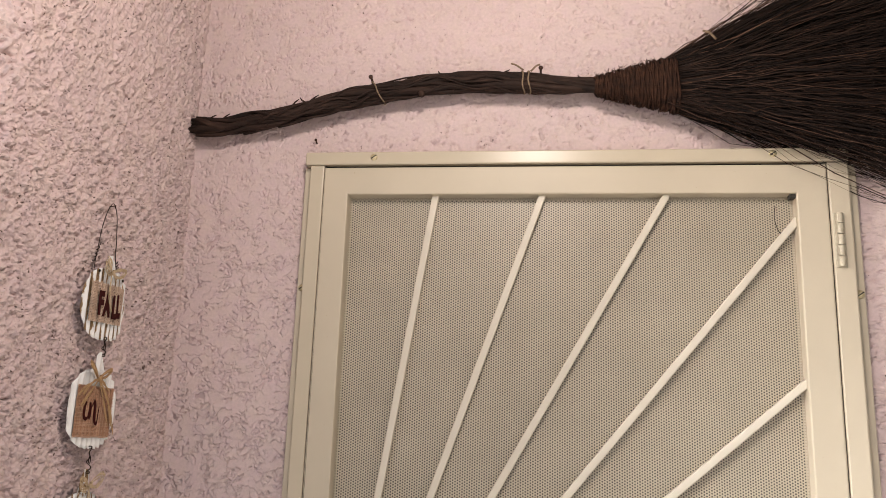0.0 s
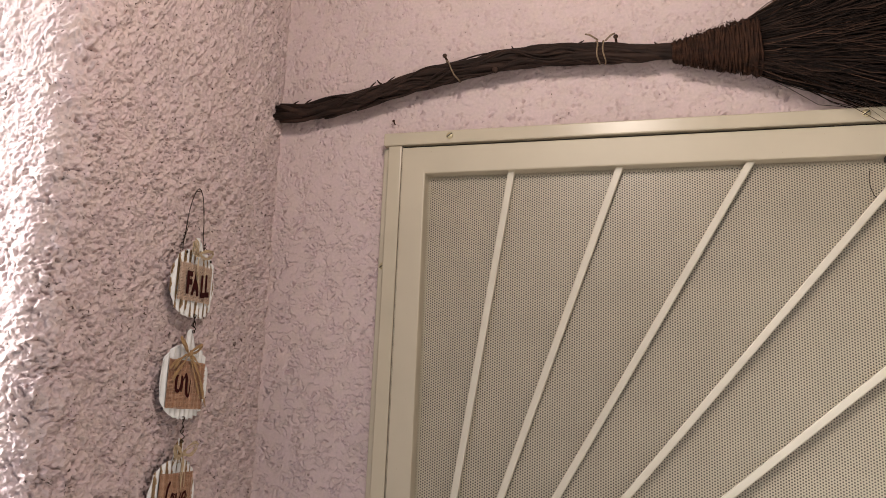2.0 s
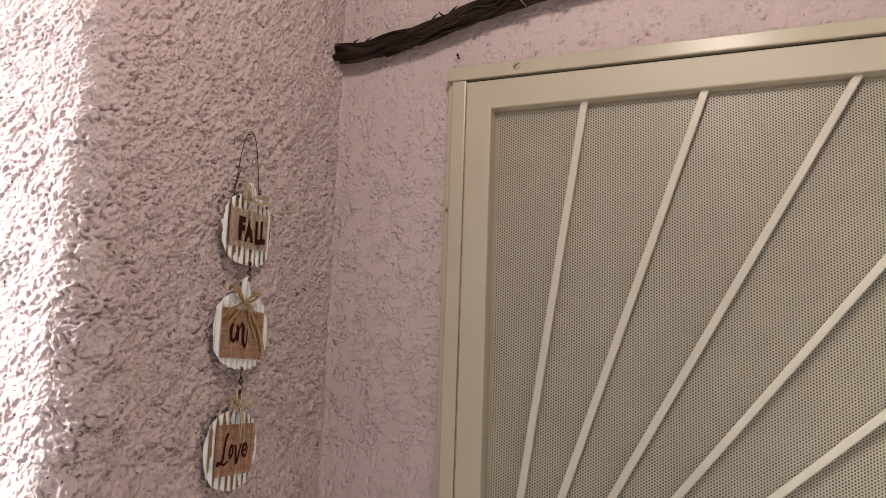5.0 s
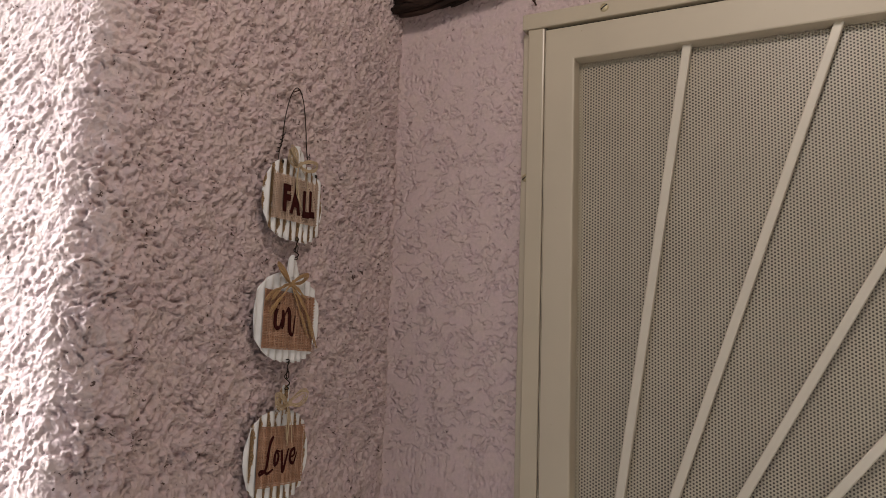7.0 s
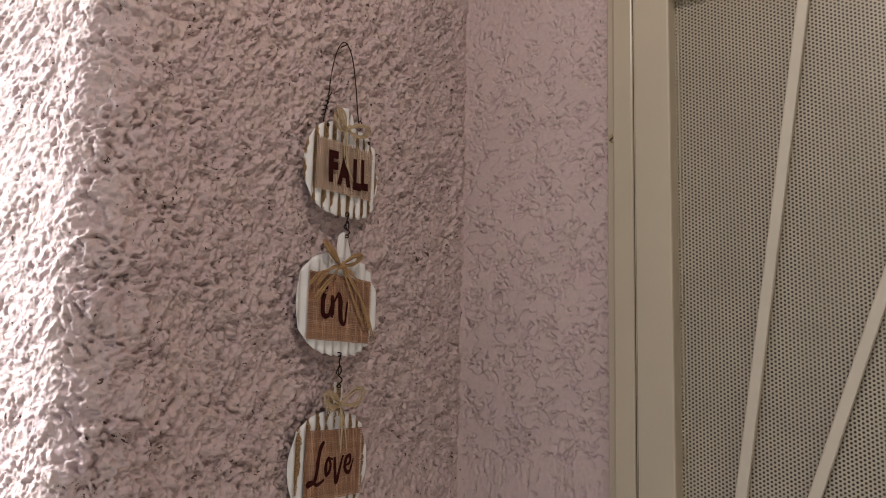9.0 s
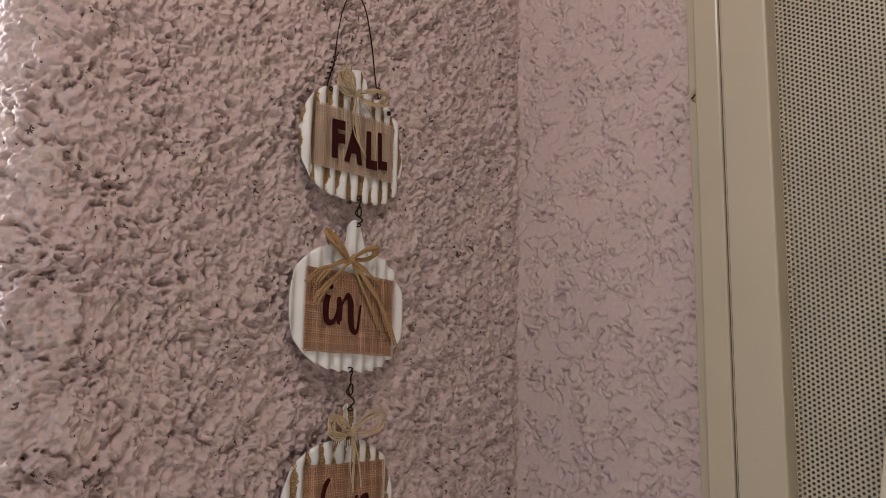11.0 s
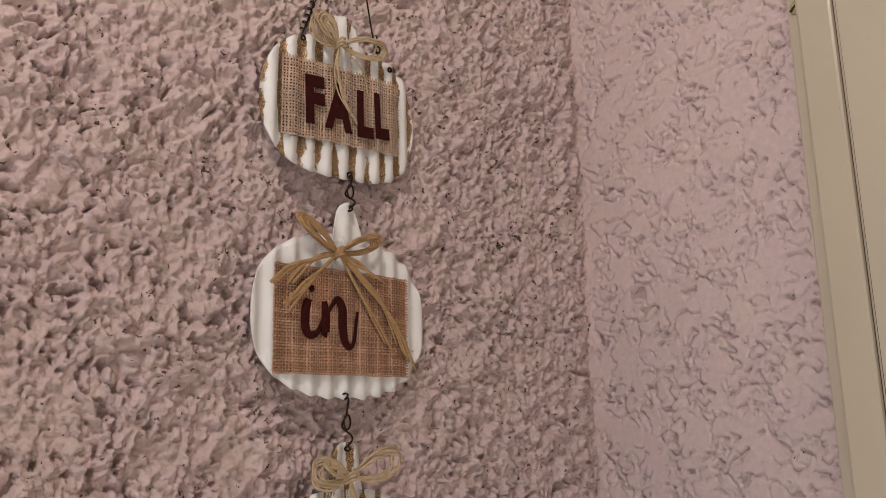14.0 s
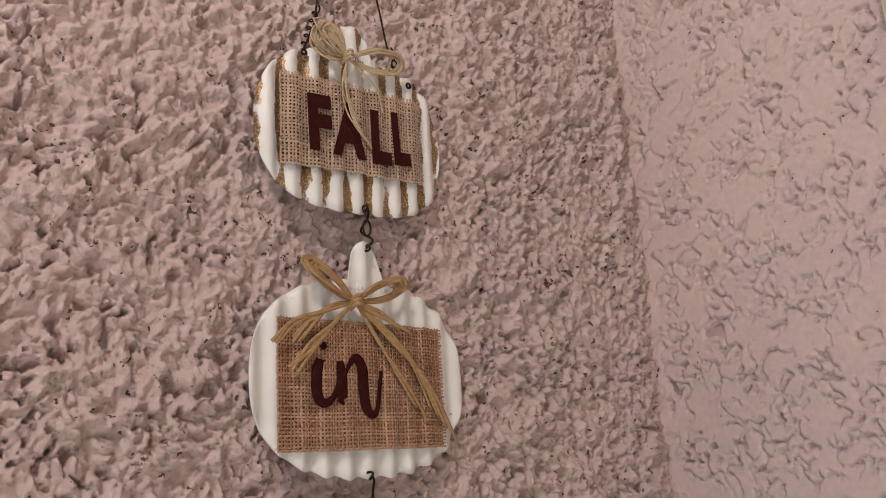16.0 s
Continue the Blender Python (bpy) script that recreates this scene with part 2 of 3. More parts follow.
def perlin(x, y, layer=0):
    xi, yi = np.floor(x).astype(int), np.floor(y).astype(int)
    fx, fy = x - xi, y - yi
    u, v = fx ** 3 * (fx * (fx * 6 - 15) + 10), fy ** 3 * (fy * (fy * 6 - 15) + 10)

    def corner(a, b):
        g = LATTICE[layer][(xi + a) & 255, (yi + b) & 255]
        return np.cos(g) * (fx - a) + np.sin(g) * (fy - b)

    return 1.5 * ((corner(0, 0) * (1 - u) + corner(1, 0) * u) * (1 - v) + (corner(0, 1) * (1 - u) + corner(1, 1) * u) * v)


def smooth(a, b, x):
    t = np.clip((x - a) / (b - a), 0, 1)
    return t * t * (3 - 2 * t)


def dashed_relief(s, z):
    """Heavy clotted stucco: flat-topped clots with ragged steep edges, crumbs thrown on top and small deep pits. Metres."""
    wx = 0.007 * perlin(s * 26, z * 26, 1) + 0.0022 * perlin(s * 120, z * 120, 3)
    wz = 0.007 * perlin(s * 26 + 40, z * 26 + 9, 2) + 0.0022 * perlin(s * 120 + 8, z * 120 + 2, 0)
    a, b = s + wx, z + wz
    p, q = b * 0.69 - a * 0.72, b * 0.72 + a * 0.69
    ragged = 0.22 * perlin(a * 110, b * 110, 2) + 0.13 * perlin(a * 230, b * 230, 3)
    thick = 0.55 + 0.45 * smooth(-0.25, 0.25, perlin(s * 9 + 5, z * 9, 3))
    ridges = smooth(-0.10, 0.16, perlin(p * 13 + 3, q * 36 + 17, 1) + 0.5 * ragged)
    clots = smooth(-0.02, 0.07, perlin(p * 34, q * 64, 0) + ragged)
    lumps = smooth(0.04, 0.13, perlin(p * 76 + 31, q * 108 + 11, 3) + ragged)
    domes = np.maximum(perlin(a * 78 + 3, b * 90 + 21, 1), 0)
    crumbs = smooth(0.20, 0.30, perlin(a * 150 + 51, b * 165, 1) + 0.25 * perlin(a * 310 + 5, b * 310, 0))
    chips = smooth(0.12, 0.22, perlin(a * 240 + 9, b * 250 + 33, 3))
    grit = perlin(a * 330, b * 330, 2)
    wide = perlin(s * 10, z * 13, 2)
    pits = smooth(0.32, 0.37, perlin(a * 150 + 77, b * 140 + 5, 2) + 0.1 * perlin(a * 300, b * 300, 1)) * smooth(-0.02, 0.14, perlin(s * 22, z * 22 + 8, 0))
    return thick * (0.0024 * ridges + 0.0030 * clots + 0.0028 * lumps) + 0.0018 * domes + 0.0026 * crumbs + 0.0018 * chips + 0.00035 * grit + 0.0022 * wide - 0.0075 * pits


def trowelled_relief(s, z):
    """Knocked-down stucco: flat plates that end in thin wandering creases, stretched sideways, with small pits."""
    wx = 0.006 * perlin(s * 34, z * 34, 1) + 0.0030 * perlin(s * 120, z * 120, 3)
    wz = 0.006 * perlin(s * 34 + 15, z * 34 + 6, 2) + 0.0030 * perlin(s * 120 + 5, z * 120, 0)
    a, b = s + wx, z + wz
    n1 = perlin(a * 34, b * 60, 0) + 0.30 * perlin(a * 110, b * 115, 3)
    n2 = perlin(a * 64 + 3, b * 100 + 50, 1) + 0.28 * perlin(a * 150, b * 160, 2)
    where1 = smooth(-0.26, 0.00, perlin(s * 34 + 7, z * 40, 1))
    where2 = smooth(-0.14, 0.06, perlin(s * 26 + 40, z * 30, 3))
    creases = where1 * np.exp(-((n1 - 0.02) / 0.05) ** 2) + 0.8 * where2 * np.exp(-((n2 - 0.03) / 0.065) ** 2)
    plates = where1 * smooth(-0.02, 0.06, n1) + 0.6 * where2 * smooth(-0.02, 0.08, n2)
    pits = smooth(0.42, 0.50, perlin(a * 120 + 31, b * 130, 0)) * where2
    return 0.0006 * plates - 0.0044 * creases - 0.0048 * pits + 0.0007 * perlin(s * 9, z * 11, 1) + 0.00025 * perlin(a * 200, b * 200, 2)


def steps(*spans):
    """Grid lines: (from, to, step) spans that follow one another."""
    out = [np.arange(a, b - st * 0.5, st) for a, b, st in spans]
    return np.concatenate(out + [[spans[-1][1]]])


def sheet(ns, nz):
    i = np.arange((ns - 1) * (nz - 1))
    a = (i // (nz - 1)) * nz + i % (nz - 1)
    return np.stack([a, a + nz, a + nz + 1, a + 1], 1)


def slabs(boxes, start):
    """Plain blocks as vertices and quads that follow on from a vertex number."""
    vs, qs = [], []
    for lo, hi in boxes:
        n = start + len(vs)
        vs += [[(lo, hi)[i >> 2 & 1][0], (lo, hi)[i >> 1 & 1][1], (lo, hi)[i & 1][2]] for i in range(8)]
        qs += [[n + k for k in f] for f in ((0, 1, 3, 2), (4, 6, 7, 5), (0, 4, 5, 1), (2, 3, 7, 6), (0, 2, 6, 4), (1, 5, 7, 3))]
    return np.array(vs), np.array(qs)


# ---- the setting ----
TOP = 2.84
OX0, OX1, OZ1 = 0.262, 1.165, 2.072          # the doorway in the wall

# wall that carries the door: relief on its face, a doorway through it
xs = steps((0.0, 0.27, 0.0012), (0.27, 1.20, 0.0022), (1.20, 1.50, 0.0034), (1.50, 1.95, 0.05))
zs = steps((0.0, 1.30, 0.05), (1.30, 1.42, 0.003), (1.42, 2.0, 0.0014), (2.0, 2.42, 0.002), (2.42, 2.62, 0.004), (2.62, TOP, 0.05))
X, Z = np.meshgrid(xs, zs, indexing="ij")
h = trowelled_relief(X, Z)
h = h * (0.45 + 0.55 * smooth(0.004, 0.016, X)) + 0.005 * np.exp(-X / 0.006)              # filled corner
q = sheet(len(xs), len(zs))
mid = X.ravel()[q].mean(1), Z.ravel()[q].mean(1)
q = q[~((mid[0] > OX0) & (mid[0] < OX1) & (mid[1] < OZ1))]
v = np.stack([X.ravel(), -h.ravel(), Z.ravel()], 1)
sv, sq = slabs([((-0.01, 0.004, 0), (OX0, 0.15, TOP)), ((OX1, 0.004, 0), (1.95, 0.15, TOP)), ((OX0, 0.004, OZ1), (OX1, 0.15, TOP))], len(v))
wall_north = raw("wall_north", np.concatenate([v, sv]), np.concatenate([q, sq]), stucco_smooth)
tagged(wall_north, "pink trowelled stucco wall round the screen door", "wall", kind="structure")

# pier beside the door: its side, a rounded outer edge and the face to the open
DEEP, RND = 0.578, 0.048
ss = steps((0.0, 0.62, 0.0012), (0.62, 0.66, 0.0016), (0.66, 0.80, 0.0022), (0.80, 2.2, 0.05))
zs = steps((0.0, 1.28, 0.05), (1.28, 1.42, 0.0026), (1.42, 2.0, 0.0013), (2.0, 2.16, 0.002), (2.16, 2.62, 0.0034), (2.62, TOP, 0.05))
S, Z = np.meshgrid(ss, zs, indexing="ij")
L0, arc = DEEP - RND, RND * math.pi / 2
ang = np.clip((S - L0) / RND, 0, math.pi / 2)
past = np.maximum(S - L0 - arc, 0)
nx, ny = np.cos(ang), -np.sin(ang)
edge = np.exp(-((S - L0 - arc / 2) / 0.03) ** 2)
h = dashed_relief(S, Z) * (1 - 0.62 * smooth(L0 + 0.2 * arc, L0 + arc, S)) + 0.004 + edge * (0.006 * perlin(Z * 9, Z * 0 + 3.3, 1) + 0.0045 * smooth(-0.1, 0.15, perlin(Z * 30, S * 30, 2) + 0.3 * perlin(Z * 110, S * 110, 1)))
h *= 0.55 + 0.45 * smooth(0.002, 0.022, S)
px = -RND + RND * nx - past + h * nx
py = -np.minimum(S, L0) - RND * np.sin(ang) + h * ny
v = np.stack([px.ravel(), py.ravel(), Z.ravel()], 1)
q = sheet(len(ss), len(zs))[:, ::-1]
sv, sq = slabs([((-1.6, -DEEP + 0.026, 0), (-0.026, 0.15, TOP))], len(v))
wall_west = raw("wall_west", np.concatenate([v, sv]), np.concatenate([q, sq]), stucco_rough)
tagged(wall_west, "rough pink dashed stucco pier with rounded outer edge", "wall", kind="structure")

# added wall, never in view; keeps sky light from the right off the pier
wall_east = part("wall_east", box(bmesh.new(), (1.75, -2.0, 0), (1.95, -0.006, TOP)), plain_wall, None, smooth=False)
tagged(wall_east, "added unseen dim wall that blocks light from the right", "wall", kind="structure")

# added wall that closes the doorway; its dark colour shades the screen's holes
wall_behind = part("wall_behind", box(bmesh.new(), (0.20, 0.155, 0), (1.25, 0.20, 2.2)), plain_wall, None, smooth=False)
tagged(wall_behind, "added plain wall behind the doorway, dark for the shade in the screen's holes", "wall", kind="structure")

ground = part("ground", box(bmesh.new(), (-300, -300, -0.2), (300, 300, 0.0)), ground_mat, None, smooth=False)
tagged(ground, "pale concrete ground in front of the door", "ground", kind="structure")

# added slab out of view; keeps off overhead sky and bounces little light
ceiling = part("ceiling", box(bmesh.new(), (-1.6, -2.0, 2.845), (1.95, 0.15, 3.0)), plain_wall, None, smooth=False)
tagged(ceiling, "added unseen porch ceiling, dim to cut overhead sky and bounced light", "ceiling", kind="structure")


# ---- screen door ----
FY = -0.030                                  # its front
MX0, MX1, MZ1, MZ0 = 0.320, 1.102, 2.009, 0.25
door = thing("screen_door", (0.70, -0.02, 0.0), "closed cream metal security screen door with sunburst bars", "screen door")


def bar_box(name, lo, hi, bevel=0.0025, mat=enamel, parent=None, label=""):
    return part(name, box(bmesh.new(), lo, hi, bevel), mat, parent or door, label, smooth=False)


header = bar_box("header", (0.236, FY - 0.002, 2.066), (1.192, -0.002, 2.091), 0.0025, enamel_gloss)
jamb_l = bar_box("jamb", (0.2455, FY, 0.0), (0.2722, -0.004, 2.0655), 0.0025, enamel_gloss)
flange_l = bar_box("flange", (0.2325, -0.016, 0.0), (0.245, -0.002, 2.0655), 0.0015)
jamb_r = bar_box("jamb", (1.1555, FY, 0.0), (1.190, -0.004, 2.0655))
flange_r = bar_box("flange", (1.1905, -0.014, 0.0), (1.207, -0.002, 2.0655), 0.0015)
# strips set in the gaps round the leaf, coloured like the shade there
rebate = bar_box("rebate", (0.268, -0.027, 0.0), (0.2745, -0.006, 2.066), 0.0, seam_mat)
rebate_r = bar_box("rebate", (1.149, -0.027, 0.0), (1.158, -0.006, 2.066), 0.0, seam_mat)
rebate_t = bar_box("rebate", (0.2745, -0.020, 2.055), (1.149, -0.006, 2.066), 0.0, dark_mat)


def welded_frame(x0, x1, z0, z1, ix0, ix1, iz0, iz1, y0, y1, bevel):
    """A flat rectangular frame of box section with no seams at its corners."""
    bm = bmesh.new()
    ring = {}
    for y in (y0, y1):
        for n, (a, b, c, d) in enumerate(((x0, x1, z0, z1), (ix0, ix1, iz0, iz1))):
            ring[y, n] = [bm.verts.new(p) for p in ((a, y, c), (b, y, c), (b, y, d), (a, y, d))]
    for k in range(4):
        m = (k + 1) % 4
        for y in (y0, y1):
            bm.faces.new((ring[y, 0][k], ring[y, 0][m], ring[y, 1][m], ring[y, 1][k]))
        for n in (0, 1):
            bm.faces.new((ring[y0, n][k], ring[y0, n][m], ring[y1, n][m], ring[y1, n][k]))
    front = {v for n in (0, 1) for v in ring[y0, n]}
    inner = {v for v in ring[y0, 1]}
    edges = [e for e in bm.edges if e.verts[0] in front and e.verts[1] in front and (e.verts[0] in inner) == (e.verts[1] in inner)]
    bmesh.ops.bevel(bm, geom=edges, offset=bevel, segments=2, profile=0.5, affect="EDGES")
    return bm


part("leaf_frame", welded_frame(0.2733, 1.1535, 0.02, 2.061, MX0, MX1, MZ0, MZ1, FY - 0.001, 0.012, 0.0028), enamel, door, smooth=False)

# perforated sheet: staggered round holes, each cell a hexagon with a hole in it
PITCH, HOLE = 0.0047, 0.00150
ROW = PITCH * math.sqrt(3) / 2
nx_, nz_ = int((MX1 - MX0) / ROW) + 1, int((MZ1 - 1.2) / PITCH) + 1
ii, jj = np.meshgrid(np.arange(nx_), np.arange(nz_), indexing="ij")
cx = (MX0 + 0.002 + ii * ROW).ravel()
cz = (MZ1 - 0.002 - jj * PITCH - (ii % 2) * PITCH / 2).ravel()
ang = np.radians(np.arange(6) * 60)
outer = np.stack([cx[:, None] + PITCH / math.sqrt(3) * np.cos(ang), np.full((len(cx), 6), -0.007), cz[:, None] + PITCH / math.sqrt(3) * np.sin(ang)], -1)
inner = np.stack([cx[:, None] + HOLE * np.cos(ang), np.full((len(cx), 6), -0.007), cz[:, None] + HOLE * np.sin(ang)], -1)
v = np.concatenate([outer, inner], 1).reshape(-1, 3)
base = np.arange(len(cx))[:, None] * 12
q = np.stack([np.stack([base[:, 0] + k, base[:, 0] + (k + 1) % 6, base[:, 0] + 6 + (k + 1) % 6, base[:, 0] + 6 + k], 1) for k in range(6)], 1).reshape(-1, 4)
screen = place(raw("perforated_screen", v, q, perforated, smooth=False), door)
tagged(screen, "cream perforated metal screen with fine staggered holes", kind="stuff")
# lower screen out of view, left as a plain sheet without holes
bar_box("kick_panel", (MX0 - 0.001, -0.0085, MZ0 - 0.001), (MX1 + 0.001, -0.006, 1.2), 0.0, perforated)

# bars that spread like rays from one point on the stile
RAY = Vector((0.333, 0, 1.034))


def ray_bar(far):
    d = (far - RAY).normalized()
    side = Vector((-d.z, 0, d.x)) * 0.0063
    far = far + d * 0.007
    a = RAY + d * 0.05
    bm = bmesh.new()
    vs = [bm.verts.new(p + s + Vector((0, y, 0))) for p in (a, far) for s in (side, -side) for y in (-0.0205, -0.0095)]
    for f in ((0, 1, 3, 2), (4, 6, 7, 5), (0, 4, 5, 1), (2, 3, 7, 6), (0, 2, 6, 4), (1, 5, 7, 3)):
        bm.faces.new([vs[k] for k in f])
    bmesh.ops.bevel(bm, geom=bm.edges[:], offset=0.0018, segments=2, profile=0.5, affect="EDGES")
    return part("ray_bar", bm, enamel_pale, door, "pale cream square bar", smooth=False)


for far in ((0.480, MZ1), (0.672, MZ1), (0.888, MZ1), (MX1, 1.962), (MX1, 1.688)):
    ray_bar(Vector((far[0], 0, far[1])))


def screw(at, out, r, parent, mat=brass_mat, label=""):
    """A round-headed screw with a slot across its head."""
    bm = bmesh.new()
    bmesh.ops.create_uvsphere(bm, u_segments=14, v_segments=7, radius=r)
    for vert in bm.verts:
        vert.co.z *= 0.45
    turn = Vector(out).to_track_quat("Z", "Y").to_matrix().to_4x4()
    bmesh.ops.transform(bm, matrix=Matrix.Translation(at) @ turn, verts=bm.verts)
    head = part("screw", bm, mat, parent, label)
    # slot laid on as a thin bar, its shade put in by colour
    bm = box(bmesh.new(), (-r * 0.85, -r * 0.13, r * 0.33), (r * 0.85, r * 0.13, r * 0.47))
    bmesh.ops.transform(bm, matrix=Matrix.Translation(at) @ turn @ pose(0, 0, 0, 0, 0, 35), verts=bm.verts)
    part("slot", bm, dark_mat, head, smooth=False)


for x in (0.365, 1.067):
    screw((x, FY - 0.002, 2.080), (0, -1, 0), 0.0068, header)
screw((0.2415, -0.0165, 1.838), (-0.1, -1, 0), 0.0066, flange_l)
screw((1.198, -0.015, 1.838), (0, -1, 0), 0.0075, flange_r)

hinge = part("hinge", box(bmesh.new(), (1.1590, FY - 0.0015, 1.880), (1.1770, -0.010, 1.974), 0.001), hinge_mat, door, "worn butt hinge with five knuckles", smooth=False)
for kz in range(5):
    z0 = 1.881 + kz * 0.0185
    bm = tube(bmesh.new(), [(1.1680, FY - 0.004, z0 + 0.0006), (1.1680, FY - 0.004, z0 + 0.0178)], 0.0055, 14)
    part("knuckle", bm, hinge_mat, hinge, smooth=False)
# dark box where the corner has a small hole, its shade put in by colour
part("plug", box(bmesh.new(), (MX1 - 0.010, FY + 0.001, MZ1 - 0.0075), (MX1 - 0.0002, -0.012, MZ1 - 0.0004), 0.001), dark_mat, door, "small dark box standing for a hole in the corner", smooth=False)


# thin dark tube along the curved line near the screen's upper corner
part("bent_wire", tube(bmesh.new(), curve_points([(1.072, -0.009, 1.992), (1.069, -0.011, 1.972), (1.073, -0.011, 1.952), (1.080, -0.009, 1.940)], 6), 0.0007, 5), wire_mat, door, "thin dark curved line on the screen")


# ---- besom broom over the door ----
broom = thing("besom_broom", (0.65, -0.04, 2.20), "dark twig besom broom hung flat over the door", "broom")
rnd = random.Random(5)
SPINE_X = [0.012, 0.075, 0.185, 0.292, 0.40, 0.505, 0.61, 0.712, 0.80]
SPINE_Z = [2.142, 2.1425, 2.1610, 2.190, 2.2105, 2.222, 2.222, 2.2125, 2.210]
THICK = [0.0175, 0.0165, 0.0160, 0.0160, 0.0155, 0.0165, 0.0165, 0.0135, 0.0130]


def spine(x):
    return float(np.interp(x, SPINE_X, SPINE_Z)), float(np.interp(x, SPINE_X, THICK))


for n in range(24):
    turn, ring = 2 * math.pi * n / 14 + rnd.uniform(-0.3, 0.3), (0.82 + rnd.uniform(-0.1, 0.06) if n < 16 else 0.40)
    x0 = 0.012 + rnd.uniform(-0.006, 0.012)
    end = 0.82
    pts, rad = [], []
    ph, rr = rnd.uniform(0, 6), rnd.uniform(0.0036, 0.0058)
    tw = rnd.uniform(2.2, 3.8)
    for i in range(46):
        x = x0 + (end - x0) * i / 45
        z, th = spine(x)
        a = turn + x * tw + 0.75 * math.sin(x * 17 + ph) + 0.3 * math.sin(x * 41 + 2 * ph)
        r = th * ring * (1 + 0.10 * math.sin(x * 33 + ph * 2))
        pts.append((x, -0.036 + 0.8 * r * math.cos(a), z + r * math.sin(a) + 0.0016 * math.sin(x * 60 + ph)))
        rad.append(rr * (1 + 0.14 * math.sin(x * 47 + ph * 3)) * (1.0 if i else 0.8))
    part("handle_twig", tube(bmesh.new(), pts, rad, 8), twig_mat, broom)

# thin shoots that wander over the bundle
for n in range(16):
    turn, ph, tw = rnd.uniform(0, 6.28), rnd.uniform(0, 6), rnd.uniform(-4, 6)
    x0 = rnd.uniform(0.012, 0.3)
    x1 = min(0.79, x0 + rnd.uniform(0.25, 0.6))
    pts, rad = [], []
    for i in range(40):
        x = x0 + (x1 - x0) * i / 39
        z, th = spine(x)
        a = turn + x * tw + 0.9 * math.sin(x * 13 + ph) + 0.3 * math.sin(x * 53 + ph)
        r = th * 1.06 + 0.0035 * math.sin(x * 29 + ph * 2) ** 2
        pts.append((x, -0.036 + 0.82 * r * math.cos(a), z + r * math.sin(a)))
        rad.append(0.0026 - 0.0010 * i / 39)
    part("shoot", tube(bmesh.new(), pts, rad, 6), twig_mat, broom)

# short snags that stick out of the handle
for n in range(26):
    x = rnd.uniform(0.03, 0.76)
    z, th = spine(x)
    s = rnd.choice((-1, 1))
    a = Vector((x, -0.040, z + s * th * 0.8))
    d = Vector((rnd.uniform(0.4, 1.0) * rnd.choice((-1, 1)), rnd.uniform(-0.4, 0.1), s * rnd.uniform(0.3, 0.7))).normalized()
    ln = rnd.uniform(0.008, 0.02)
    part("snag", tube(bmesh.new(), [a, a + d * ln * 0.6, a + d * ln + Vector((0.003, 0, 0))], [0.0022, 0.0016, 0.0008], 5), twig_mat, broom)
part("knot", tube(bmesh.new(), curve_points([(0.448, -0.040, 2.202), (0.451, -0.046, 2.196), (0.452, -0.047, 2.190)], 3), [0.006, 0.006, 0.006, 0.0055, 0.005, 0.004, 0.002], 8), twig_mat, broom)

# core and cord of the binding
B0, B1 = 0.764, 0.906


def girth(x):
    f = max(0.0, (x - B0) / (B1 - B0))
    return 0.0155 + 0.0360 * f ** 0.85, 0.0160 + 0.022 * f, 2.2080 - 0.0025 * f, -0.038 - 0.008 * f


bm = bmesh.new()
rings = []
for i in range(13):
    x = B0 + (B1 - B0) * i / 12
    hz, hy, z, y = girth(x)
    rings.append([bm.verts.new((x, y + 0.93 * hy * math.cos(a), z + 0.93 * hz * math.sin(a))) for a in [2 * math.pi * k / 24 for k in range(24)]])
for a, b in zip(rings, rings[1:]):
    for kk in range(24):
        bm.faces.new((a[kk], a[(kk + 1) % 24], b[(kk + 1) % 24], b[kk]))
part("binding_core", bm, binding_mat, broom)
pts, rad = [], []
TURNS = 44
for i in range(TURNS * 22):
    f = i / (TURNS * 22)
    a = 2 * math.pi * TURNS * f
    x = B0 + (B1 - B0) * f + 0.0016 * math.sin(a * 0.37) + 0.0022 * math.sin(a * 2.3 + f * 31)
    hz, hy, z, y = girth(x)
    k_ = 1 + 0.022 * math.sin(f * 190) + 0.03 * math.sin(f * 47) + rnd.uniform(-0.03, 0.03)
    pts.append((x, y + hy * k_ * math.cos(a), z + hz * k_ * math.sin(a)))
    rad.append(0.0021 + 0.0005 * math.sin(f * 260))
part("binding_cord", tube(bmesh.new(), pts, rad, 5), binding_mat, broom, "red-brown fibre binding wound round the bundle")
bm = bmesh.new()
for n in range(240):
    x = rnd.uniform(B0, B1)
    hz, hy, z, y = girth(x)
    a = rnd.uniform(0, 2 * math.pi)
    p = Vector((x, y + hy * math.cos(a), z + hz * math.sin(a)))
    d = Vector((rnd.uniform(-0.9, 0.9), math.cos(a) - 0.2, math.sin(a))).normalized()
    tube(bm, [p, p + d * 0.004, p + d * 0.007 + Vector((rnd.uniform(-0.006, 0.006), 0, rnd.uniform(-0.003, 0.004)))], [0.0007, 0.0006, 0.0003], 3)
tagged(part("binding_fuzz", bm, binding_mat, broom), kind="stuff")


